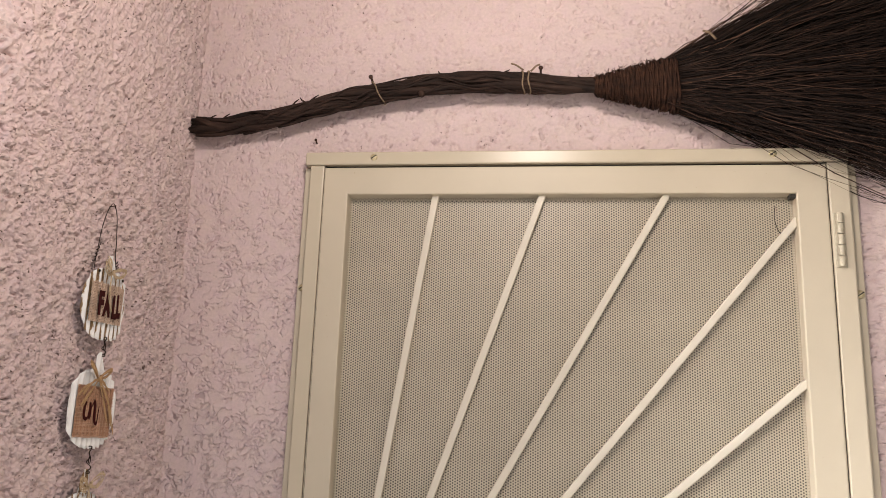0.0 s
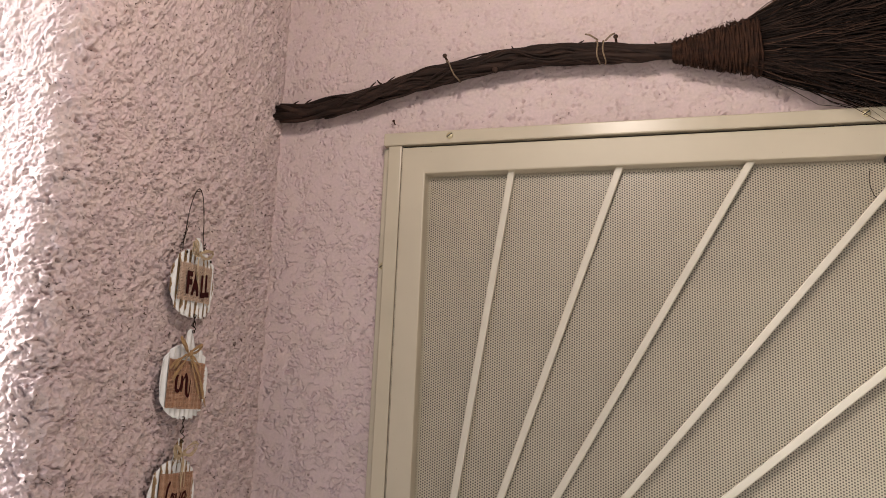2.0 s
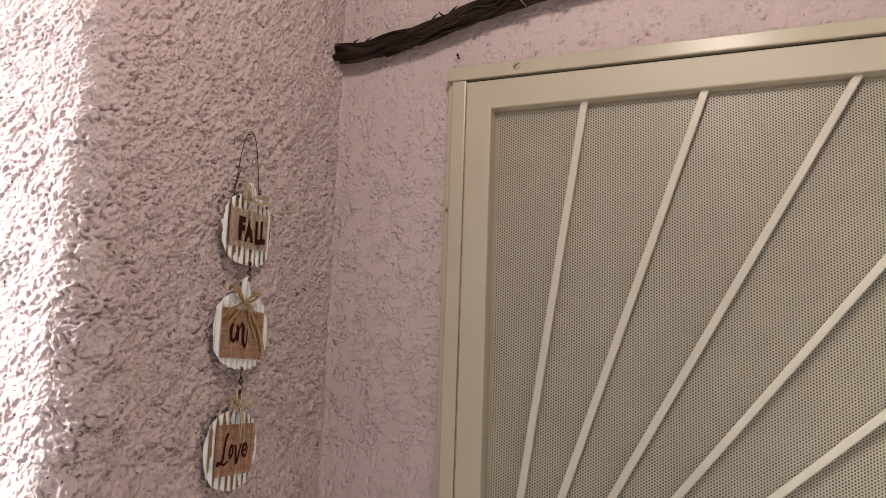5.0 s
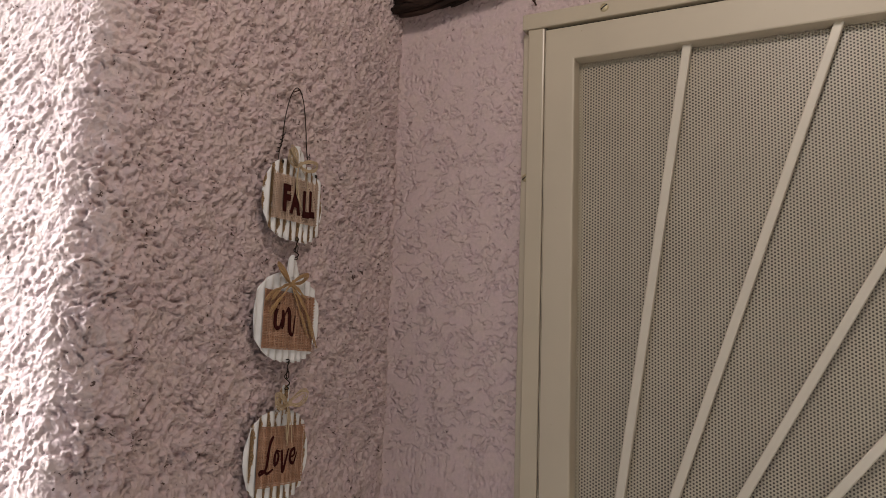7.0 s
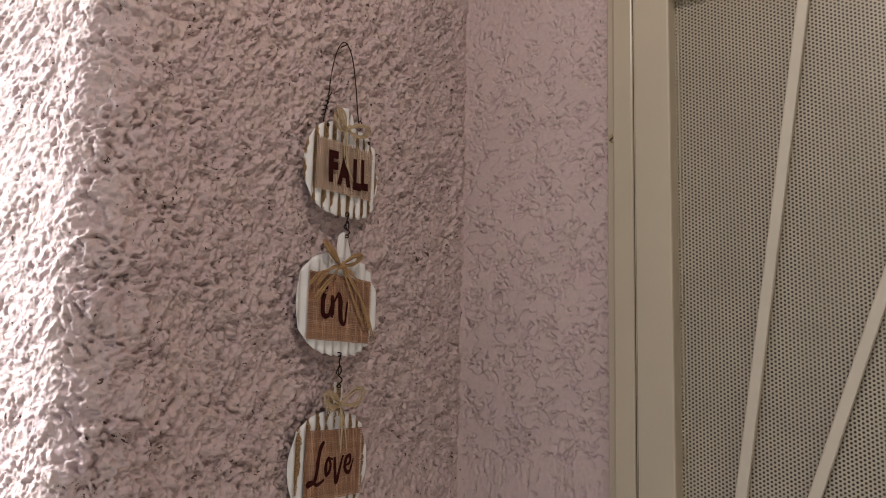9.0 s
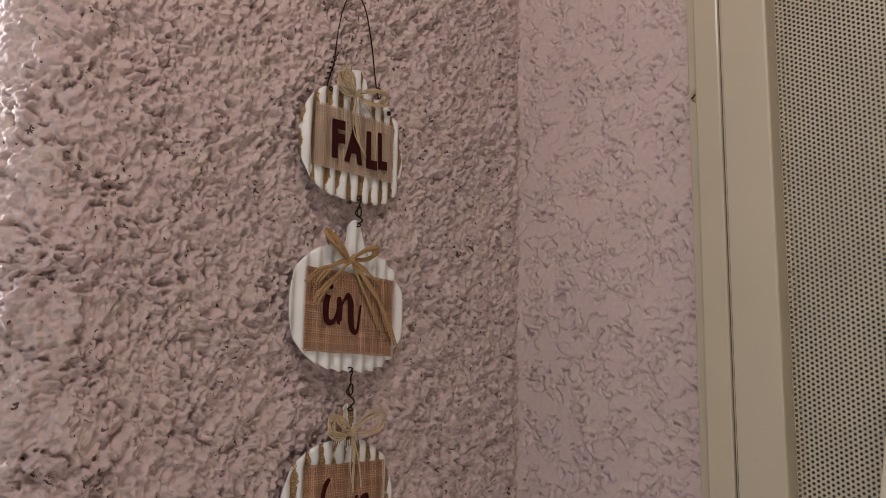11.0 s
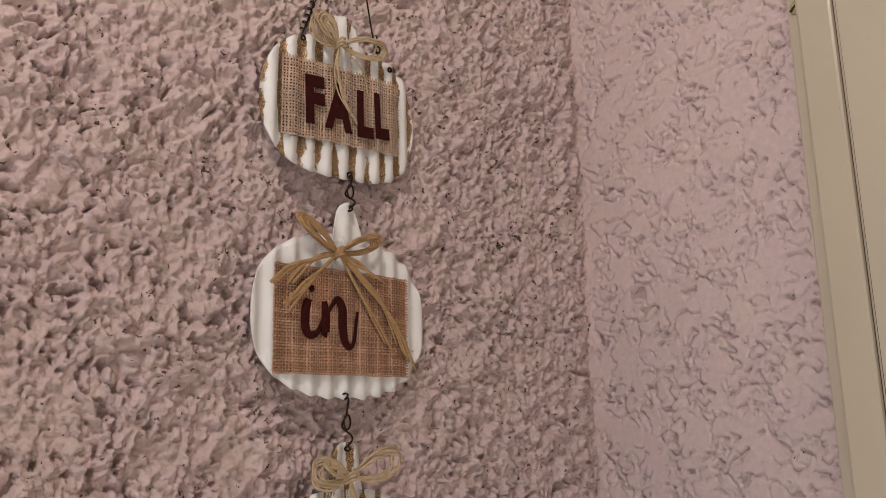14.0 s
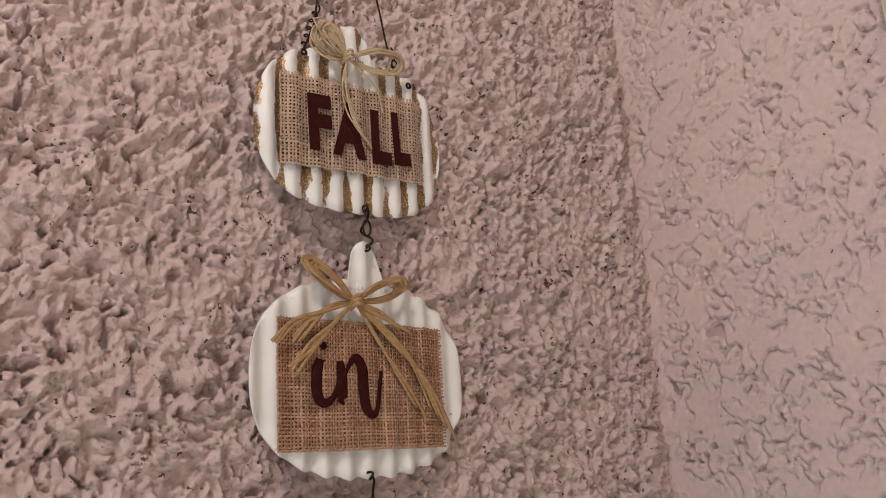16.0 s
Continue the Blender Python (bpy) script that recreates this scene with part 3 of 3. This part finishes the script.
def bristle(bm, f, depth, length, r, wisp):
    """One twig of the brush. f runs from the lower edge to the upper edge of the fan."""
    hz, hy, z, y = girth(B1 - 0.035)
    p0 = Vector((B1 - 0.035, y + hy * 0.62 * depth, z + hz * (2 * f - 1) * 0.72))
    slope = -0.26 + 0.70 * f + rnd.gauss(0, 0.075) + (rnd.uniform(-0.10, 0.10) if wisp else 0)
    pts, rad = [], []
    ph, amp = rnd.uniform(0, 6), rnd.uniform(0.003, 0.012) * (1.8 if wisp else 1)
    bend = rnd.uniform(-0.12, 0.12) + (0.06 if f > 0.6 else -0.14 if f < 0.3 else 0)
    for i in range(9):
        s = length * i / 8
        w = amp * math.sin(s * 23 + ph) * min(1, s * 9) + 0.35 * amp * math.sin(s * 61 + ph * 2) * min(1, s * 9)
        yy = p0.y + depth * 0.09 * s - 0.02 * s + 0.5 * w
        pts.append((p0.x + s * (1 - 0.10 * abs(slope)), min(yy, -0.012), p0.z + slope * s + bend * s * s + w))
        rad.append(r * (1 - 0.75 * i / 8))
    tube(bm, pts, rad, 4 if r > 0.0018 else 3)


bm = bmesh.new()
for n in range(1900):
    bristle(bm, min(1, max(0, rnd.betavariate(1.15, 1.15))), rnd.uniform(-1, 1), rnd.uniform(0.40, 0.62), rnd.uniform(0.0008, 0.0020), False)
for n in range(330):
    f = rnd.choice((rnd.uniform(-0.02, 0.14), rnd.uniform(0.84, 1.03)))
    bristle(bm, f, rnd.uniform(-1, 1), rnd.uniform(0.2, 0.5), rnd.uniform(0.0006, 0.0011), True)
tagged(part("bristles", bm, bristle_mat, broom, "spreading dark brown twig brush"), kind="stuff")


def band(x, lean, n):
    """A twine tie round the handle."""
    z, th = spine(x)
    for j in range(n):
        pts = []
        for i in range(25):
            a = 2 * math.pi * i / 24
            pts.append((x + j * 0.011 - lean * math.sin(a) * 0.012 + 0.0015 * math.sin(a * 3 + j), -0.036 + (0.86 * th + 0.006) * math.cos(a), z + (th + 0.005) * math.sin(a)))
        part("tie", tube(bmesh.new(), pts, 0.0015, 6), twine_mat, broom, "tan twine tie")


band(0.368, 1.0, 1)
band(0.636, 0.15, 2)
for x, z, dx in ((0.637, 2.243, -0.022), (0.650, 2.240, 0.016)):
    part("tie_end", tube(bmesh.new(), curve_points([(x, -0.052, z - 0.006), (x + dx * 0.6, -0.054, z + 0.003), (x + dx, -0.05, z + 0.008)], 4), 0.0017, 5), twine_mat, broom)
part("tie_end", tube(bmesh.new(), curve_points([(0.950, -0.080, 2.290), (0.958, -0.092, 2.280), (0.968, -0.092, 2.268)], 4), 0.0022, 5), twine_mat, broom)


def wall_nail(x, z, long, r):
    """A nail driven into the wall at a slant."""
    ob = thing("nail", (x, -0.005, z), "small rusty nail driven into the stucco", "nail")
    part("shank", tube(bmesh.new(), [(x, 0.004, z - 0.004), (x, -long, z + 0.002)], r, 8), nail_mat, ob)
    part("head", tube(bmesh.new(), [(x, -long, z + 0.002), (x, -long - 0.002, z + 0.0022)], r * 1.9, 10), nail_mat, ob)


wall_nail(0.3560, 2.2260, 0.055, 0.0022)
wall_nail(0.668, 2.2390, 0.050, 0.0022)
wall_nail(0.246, 2.121, 0.009, 0.0014)


# ---- hanging sign on the pier ----
sign = thing("hanging_sign", (0.022, -0.284, 1.62), "three chained white tin pumpkins with burlap lettered FALL in Love", "wall sign")
LEAN = -0.085                                # each board stands a little nearer the wall towards the door


def at_board(yc, zc, u, v, w, x0=0.0225):
    turn = 0.05 if zc > 1.7 else 0.0         # the upper board is sheared a little to fit the camera's view
    return Vector((x0 + LEAN * u + w, yc + u, zc + v + turn * u))


def pumpkin(yc, zc, a, b, stem, pitch, phase, amp, body_mat, tilt, square=2.5):
    """A fluted pumpkin board: body with a scalloped rim, and a fluted stem. stem: offset, top, half-widths at top and base."""
    NU, NV = 150, 20

    def flute(u):
        return amp * math.cos(2 * math.pi * u / pitch + phase)

    def sheet_of(us, lo, hi, name, parent, rows, taper=None):
        bm = bmesh.new()
        grid = {}
        for side in (0, 1):
            for i, u in enumerate(us):
                for j in range(rows + 1):
                    f = j / rows
                    uu = u if not taper else taper(u, f)
                    vv = lo(u) + (hi(u) - lo(u)) * f
                    grid[side, i, j] = bm.verts.new(at_board(yc, zc, uu, vv + tilt * uu, flute(uu) - side * 0.0009 + 0.004 * (1 - (uu / a) ** 2) - 0.002))
        n = len(us) - 1
        for side in (0, 1):
            for i in range(n):
                for j in range(rows):
                    bm.faces.new((grid[side, i, j], grid[side, i + 1, j], grid[side, i + 1, j + 1], grid[side, i, j + 1]))
        for i in range(n):
            for j in (0, rows):
                bm.faces.new((grid[0, i, j], grid[0, i + 1, j], grid[1, i + 1, j], grid[1, i, j]))
        for j in range(rows):
            for i in (0, n):
                bm.faces.new((grid[0, i, j], grid[0, i, j + 1], grid[1, i, j + 1], grid[1, i, j]))
        return part(name, bm, body_mat, parent)

    def rim(u):
        return b * max(0.0, 1 - abs(u / a) ** square) ** (1 / 2.4)

    us = [-a * math.cos(math.pi * i / NU) * 0.9995 for i in range(NU + 1)]
    scallop = lambda u: 0.0011 * math.cos(2 * math.pi * u / pitch + phase)
    body = sheet_of(us, lambda u: -rim(u) * 0.99 - scallop(u), lambda u: rim(u) + 0.4 * scallop(u), "pumpkin", sign, NV)
    off, top, wt, wb = stem
    us = [off + wb * (2 * i / 24 - 1) for i in range(25)]
    crown = lambda u: top - 0.007 * (abs(u - off) / wb) ** 3
    sheet_of(us, lambda u: b * 0.90, crown, "stem", body, 10, lambda u, f: off + (u - off) * (1 + (wt / wb - 1) * f ** 0.8))
    return body


def burlap(yc, zc, u0, u1, v0, v1, pitch_t, mat, parent, flute_pitch, phase, fray, warp=(0.22, 0.29)):
    """Woven threads, over and under, on an added sheet that darkens their gaps."""
    r = random.Random(int(zc * 1000))
    bm = bmesh.new()

    def lift(u):
        return 0.0037 + 0.0009 * math.cos(2 * math.pi * u / flute_pitch + phase) + 0.0038 * (1 - (u / 0.07) ** 2) - 0.002

    def thread(along_u, c, n, sgn):
        wid = pitch_t * (r.uniform(0.24, 0.31) if along_u else r.uniform(*warp))
        lo, hi = (u0, u1) if along_u else (v0, v1)
        lo, hi = lo - r.uniform(0, fray), hi + r.uniform(0, fray)
        count = max(6, int((hi - lo) / pitch_t) * 2)
        wob, prev = r.uniform(0, 6), None
        for i in range(count + 1):
            s = lo + (hi - lo) * i / count
            cc = c + 0.00022 * math.sin(s * 130 + wob) + r.uniform(-0.00008, 0.00008)
            w = 0.00034 * sgn * math.cos(math.pi * (s - lo) / pitch_t)
            pair = []
            for e in (-wid, wid):
                u, v = (s, cc + e) if along_u else (cc + e, s)
                pair.append(bm.verts.new(at_board(yc, zc, u, v, lift(u) + w)))
            mid_u, mid_v = (s, cc) if along_u else (cc, s)
            ridge = bm.verts.new(at_board(yc, zc, mid_u, mid_v, lift(mid_u) + w + wid * 0.8))
            row = (pair[0], ridge, pair[1])
            if prev:
                bm.faces.new((prev[0], row[0], row[1], prev[1]))
                bm.faces.new((prev[1], row[1], row[2], prev[2]))
            prev = row

    for n in range(int((v1 - v0) / pitch_t) + 1):
        thread(True, v0 + n * pitch_t, n, 1 if n % 2 else -1)
    for n in range(int((u1 - u0) / pitch_t) + 1):
        thread(False, u0 + n * pitch_t, n, -1 if n % 2 else 1)
    cloth = tagged(part("burlap_patch", bm, mat, parent, "loosely woven brown burlap patch"), kind="stuff")
    # sheet added under the threads, its colour standing for shade between them
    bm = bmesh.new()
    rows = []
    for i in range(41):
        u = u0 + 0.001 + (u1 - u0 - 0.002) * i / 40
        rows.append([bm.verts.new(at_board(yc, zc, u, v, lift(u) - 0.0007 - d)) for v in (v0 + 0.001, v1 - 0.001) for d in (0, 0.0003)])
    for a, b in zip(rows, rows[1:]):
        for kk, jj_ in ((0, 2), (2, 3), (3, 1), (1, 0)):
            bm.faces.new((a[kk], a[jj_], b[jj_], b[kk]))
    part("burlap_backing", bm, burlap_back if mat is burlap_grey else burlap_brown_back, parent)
    return lift


def stroke(yc, zc, ctrl, wide, lift, parent, thin=0.35, name="letter"):
    """A painted brush stroke; ctrl: u, v and relative width."""
    line = curve_points([(u, v, w) for u, v, w in ctrl], 7)
    pts = [at_board(yc, zc, p.x, p.y, lift(p.x) + 0.0013) for p in line]
    return part(name, tube(bmesh.new(), pts, [max(0.15, p.z) * wide for p in line], 8, 0.22, (1, 0, 0)), letter_mat, parent)


def printed(ch, yc, zc, u, v, height, squeeze, turn, lift, parent):
    """A heavy block capital."""
    cu = bpy.data.curves.new("glyph", "FONT")
    cu.body, cu.size, cu.extrude, cu.offset, cu.resolution_u = ch, height / 0.70, 0.0004, 0.0023, 3
    tmp = new("glyph", cu)
    me = bpy.data.meshes.new_from_object(tmp.evaluated_get(bpy.context.evaluated_depsgraph_get()))
    bpy.data.objects.remove(tmp)
    bm = bmesh.new()
    bm.from_mesh(me)
    for vert in bm.verts:
        a, b_, w = vert.co
        a *= squeeze
        uu, vv = u + a * math.cos(turn) - b_ * math.sin(turn), v + a * math.sin(turn) + b_ * math.cos(turn)
        vert.co = at_board(yc, zc, uu, vv, lift(u + height * 0.3) + 0.0026 + w)
    return part("letter", bm, letter_mat, parent, smooth=False)


def strand(pts3, r, mat, parent, name="raffia_strand", flat=0.3):
    part(name, tube(bmesh.new(), curve_points(pts3, 8), r, 6, flat, (1, 0, 0)), mat, parent)


def bow(yc, zc, ku, kv, loops, tails, mat, parent, r, seed):
    """A raffia bow: loops and tails as (u, v) reaches from the knot, several strands each."""
    g = random.Random(seed)

    def P(u, v, w):
        return at_board(yc, zc, ku + u, kv + v, w)

    for (lu, lv, n, fat) in loops:
        for i in range(n):
            j = lambda s: g.uniform(-s, s)
            px_, pz_ = -lv, lu
            ln = math.hypot(lu, lv)
            px_, pz_ = px_ / ln * fat, pz_ / ln * fat
            s = g.uniform(0.72, 1.06)
            px_, pz_ = px_ * g.uniform(0.5, 1.2), pz_ * g.uniform(0.5, 1.2)
            strand([P(0, 0, 0.008), P(lu * 0.5 * s + px_ + j(0.001), lv * 0.5 * s + pz_ + j(0.001), 0.013 + j(0.002)), P(lu * 0.93 * s + px_ * 0.8, lv * 0.93 * s + pz_ * 0.8, 0.013 + j(0.002)), P(lu * s + j(0.001), lv * s + j(0.001), 0.011),
                    P(lu * 0.9 * s - px_ * 0.8, lv * 0.9 * s - pz_ * 0.8, 0.009), P(lu * 0.5 * s - px_ + j(0.001), lv * 0.5 * s - pz_, 0.009), P(0, 0, 0.008)], r, mat, parent)
    for (tu, tv, n, cu, cv) in tails:
        for i in range(n):
            e, far = g.uniform(-0.0022, 0.0022), g.uniform(0.78, 1.08)
            spread = g.uniform(-0.0045, 0.0045)
            strand([P(0, 0, 0.009), P(tu * 0.35 + cu + e, tv * 0.35 + cv + e, 0.0105), P(tu * 0.7 * far + cu + e + spread * 0.6, tv * 0.7 * far + cv - e, 0.0095), P(tu * far + spread, tv * far - spread * 0.5, 0.008)], r * g.uniform(0.7, 1.1), mat, parent)
    for i in range(3):
        o = (i - 1) * 0.0012
        strand([P(-0.0035, -0.0035 + o, 0.008), P(-0.002, o * 2, 0.0135), P(0.002, 0.001 + o * 2, 0.0135), P(0.004, 0.0035 + o, 0.008)], r * 1.25, mat, parent, "raffia_knot", 0.5)


def chain(top, bottom):
    """Two twisted wire eyes hooked into each other."""
    t, b_ = Vector(top), Vector(bottom)
    m = (t + b_) / 2
    pts = []
    for i in range(40):
        f = i / 39
        p = t.lerp(b_, f)
        w = 0.0030 * math.sin(f * math.pi * 3.0)
        pts.append(p + Vector((0.0022 * math.cos(f * math.pi * 5), w, 0)))
    part("wire_link", tube(bmesh.new(), pts, 0.00075, 6), wire_mat, sign)
    for c, hh in ((t, 0.006), (b_, -0.005)):
        ring = [c + Vector((0.0028 * math.cos(a), 0.0006 * math.sin(2 * a), hh * 0.34 * math.sin(a))) for a in [2 * math.pi * i / 20 for i in range(21)]]
        part("wire_eye", tube(bmesh.new(), ring, 0.00075, 6), wire_mat, sign)
    loop = [m + Vector((0.001, 0.0026 * math.cos(a), 0.005 * math.sin(a))) for a in [2 * math.pi * i / 20 for i in range(21)]]
    part("wire_eye", tube(bmesh.new(), loop, 0.0007, 6), wire_mat, sign)


# upper board
Y1, Z1 = -0.2845, 1.7600
g1 = glitter_tin("glittered_tin_upper", 0.0150, 0.6)
p1 = pumpkin(Y1, Z1, 0.0700, 0.0535, (-0.004, 0.0745, 0.0135, 0.0175), 0.0150, 0.6, 0.0017, g1, -0.012, 3.1)
l1 = burlap(Y1, Z1, -0.0550, 0.0505, -0.0275, 0.0305, 0.00225, burlap_grey, p1, 0.0150, 0.6, 0.0015, (0.27, 0.34))
for ch, u, v, tl, sq in (("F", -0.0395, -0.0165, 0.04, 0.76), ("A", -0.0195, -0.0165, -0.02, 0.64), ("L", 0.0060, -0.0185, 0.02, 0.64), ("L", 0.0250, -0.0160, 0.05, 0.56)):
    printed(ch, Y1, Z1, u, v, 0.0325, sq, tl, l1, p1)
bow(Y1, Z1, -0.0105, 0.0475, [(-0.031, 0.010, 6, 0.010), (-0.022, 0.020, 6, 0.009), (0.044, 0.004, 9, 0.008)], [(0.016, -0.057, 3, -0.010, 0.0), (0.006, -0.040, 2, -0.006, 0), (0.034, -0.042, 1, 0.004, 0.004)], raffia_pale, p1, 0.00075, 11)

# middle board
Y2, Z2 = -0.2832, 1.6065
p2 = pumpkin(Y2, Z2, 0.0752, 0.0575, (0.0005, 0.0825, 0.0085, 0.0150), 0.0147, 0.2, 0.0017, tin, 0.0)
l2 = burlap(Y2, Z2, -0.0600, 0.0557, -0.0408, 0.0315, 0.00200, burlap_brown, p2, 0.0147, 0.2, 0.0008, (0.25, 0.33))
stroke(Y2, Z2, [(-0.0343, 0.0090, 0.9), (-0.0363, 0.0005, 1.1), (-0.0363, -0.0100, 1.1), (-0.0328, -0.0153, 0.9), (-0.0263, -0.0120, 0.6), (-0.0223, -0.0035, 0.4)], 0.0030, l2, p2)
stroke(Y2, Z2, [(-0.0338, 0.0150, 0.7), (-0.0323, 0.0165, 1.0), (-0.0308, 0.0170, 0.6)], 0.0024, l2, p2, name="letter_dot")
stroke(Y2, Z2, [(-0.0213, 0.0085, 0.7), (-0.0203, 0.0005, 1.1), (-0.0203, -0.0120, 1.1), (-0.0198, -0.0135, 0.9)], 0.0030, l2, p2)
stroke(Y2, Z2, [(-0.0203, -0.0035, 0.35), (-0.0158, 0.0065, 0.5), (-0.0103, 0.0105, 0.9), (-0.0063, 0.0045, 1.15), (-0.0058, -0.0075, 1.2), (-0.0043, -0.0185, 1.0), (-0.0003, -0.0220, 0.7), (0.0037, -0.0165, 0.5), (0.0072, 0.0035, 0.4)], 0.0030, l2, p2)
bow(Y2, Z2, -0.0115, 0.0430, [(-0.034, 0.0210, 8, 0.0050), (0.037, 0.0145, 9, 0.0055)], [(-0.049, -0.027, 6, -0.002, 0.004), (-0.042, -0.042, 6, 0.0, 0.002), (0.065, -0.074, 6, 0.003, 0.006), (0.052, -0.072, 2, -0.002, 0.002), (0.036, -0.014, 3, 0.002, -0.002)], raffia_mat, p2, 0.00112, 23)

# lower board
Y3, Z3 = -0.2865, 1.4320
g3 = glitter_tin("glittered_tin_lower", 0.0150, 1.9)
p3 = pumpkin(Y3, Z3, 0.0695, 0.0575, (0.0035, 0.0885, 0.0110, 0.0165), 0.0150, 1.9, 0.0016, g3, 0.0)
l3 = burlap(Y3, Z3, -0.0500, 0.0525, -0.0350, 0.0370, 0.00200, burlap_brown, p3, 0.0150, 1.9, 0.0008, (0.25, 0.33))
stroke(Y3, Z3, [(-0.0342, 0.002, 0.4), (-0.0268, 0.014, 0.6), (-0.0221, 0.0245, 0.7), (-0.0252, 0.020, 1.0), (-0.0289, 0.004, 1.1), (-0.0342, -0.0130, 1.0), (-0.0427, -0.0195, 0.7), (-0.0459, -0.0170, 0.6), (-0.0395, -0.0150, 0.7), (-0.0289, -0.0190, 0.8), (-0.0194, -0.0140, 0.5)], 0.0023, l3, p3)
stroke(Y3, Z3, [(-0.0120, 0.0070, 0.7), (-0.0168, 0.000, 1.0), (-0.0152, -0.0090, 1.0), (-0.0099, -0.0070, 0.9), (-0.0083, 0.002, 0.8), (-0.0120, 0.0080, 0.6), (-0.0056, 0.0060, 0.4)], 0.0023, l3, p3)
stroke(Y3, Z3, [(-0.0024, 0.0080, 0.8), (0.0002, -0.004, 1.1), (0.0039, -0.0190, 1.1), (0.0082, -0.0040, 0.8), (0.0119, 0.0070, 0.6), (0.0166, 0.0080, 0.4)], 0.0023, l3, p3)
stroke(Y3, Z3, [(0.0188, -0.003, 0.5), (0.0272, 0.0010, 0.7), (0.0272, 0.0080, 0.8), (0.0214, 0.0060, 1.0), (0.0193, -0.004, 1.0), (0.0235, -0.0100, 0.9), (0.0315, -0.0060, 0.6), (0.0357, 0.0040, 0.4)], 0.0023, l3, p3)
bow(Y3, Z3, 0.0025, 0.0660, [(-0.032, 0.004, 5, 0.009), (-0.022, 0.010, 3, 0.006), (0.041, 0.010, 4, 0.009)], [(0.009, -0.058, 3, -0.002, 0.0), (0.014, -0.050, 1, 0.002, 0.0)], raffia_pale, p3, 0.0009, 37)

# wire from which it hangs
pts = curve_points([(0.018, -0.3200, 1.8090), (0.014, -0.3140, 1.8220), (0.011, -0.3060, 1.8430), (0.012, -0.3035, 1.8740), (0.015, -0.2985, 1.9030), (0.016, -0.2870, 1.9175), (0.015, -0.2720, 1.9050), (0.012, -0.2590, 1.8720), (0.010, -0.2510, 1.8400), (0.012, -0.2480, 1.8220)], 10)
part("hanger_wire", tube(bmesh.new(), pts, 0.00068, 6), wire_mat, sign, "thin dark wire hanger")
for y0, z0, y1, z1, turns in ((-0.3050, 1.850, -0.3150, 1.820, 5), (-0.2500, 1.834, -0.2455, 1.820, 3)):
    coil = []
    for i in range(70):
        f = i / 69
        a = f * 2 * math.pi * turns
        coil.append((0.012 + 0.0019 * math.cos(a), y0 + (y1 - y0) * f + 0.0021 * math.sin(a), z0 + (z1 - z0) * f + 0.0010 * math.cos(a)))
    part("wire_coil", tube(bmesh.new(), coil, 0.0006, 5), wire_mat, sign)
chain((0.0275, -0.2830, 1.7095), (0.0275, -0.2825, 1.6845))
chain((0.0270, -0.2855, 1.5510), (0.0270, -0.2835, 1.5165))
for u, z, yc, zc in ((-0.0390, 0.0470, Y1, Z1), (0.0425, 0.0425, Y1, Z1)):
    ring = [at_board(yc, zc, u + 0.0017 * math.cos(a), z + 0.0017 * math.sin(a), 0.0030) for a in [2 * math.pi * i / 14 for i in range(15)]]
    part("eyelet", tube(bmesh.new(), ring, 0.0008, 5), wire_mat, p1, "punched hanging hole")
# nail that holds the wire
wall_hook = thing("nail", (0.0, -0.286, 1.913), "small dark nail holding the wire hanger", "nail")
part("shank", tube(bmesh.new(), [(-0.004, -0.286, 1.911), (0.019, -0.286, 1.9145)], 0.0008, 8), nail_mat, wall_hook)
part("head", tube(bmesh.new(), [(0.019, -0.286, 1.9145), (0.0196, -0.286, 1.9147)], 0.0014, 10), nail_mat, wall_hook)
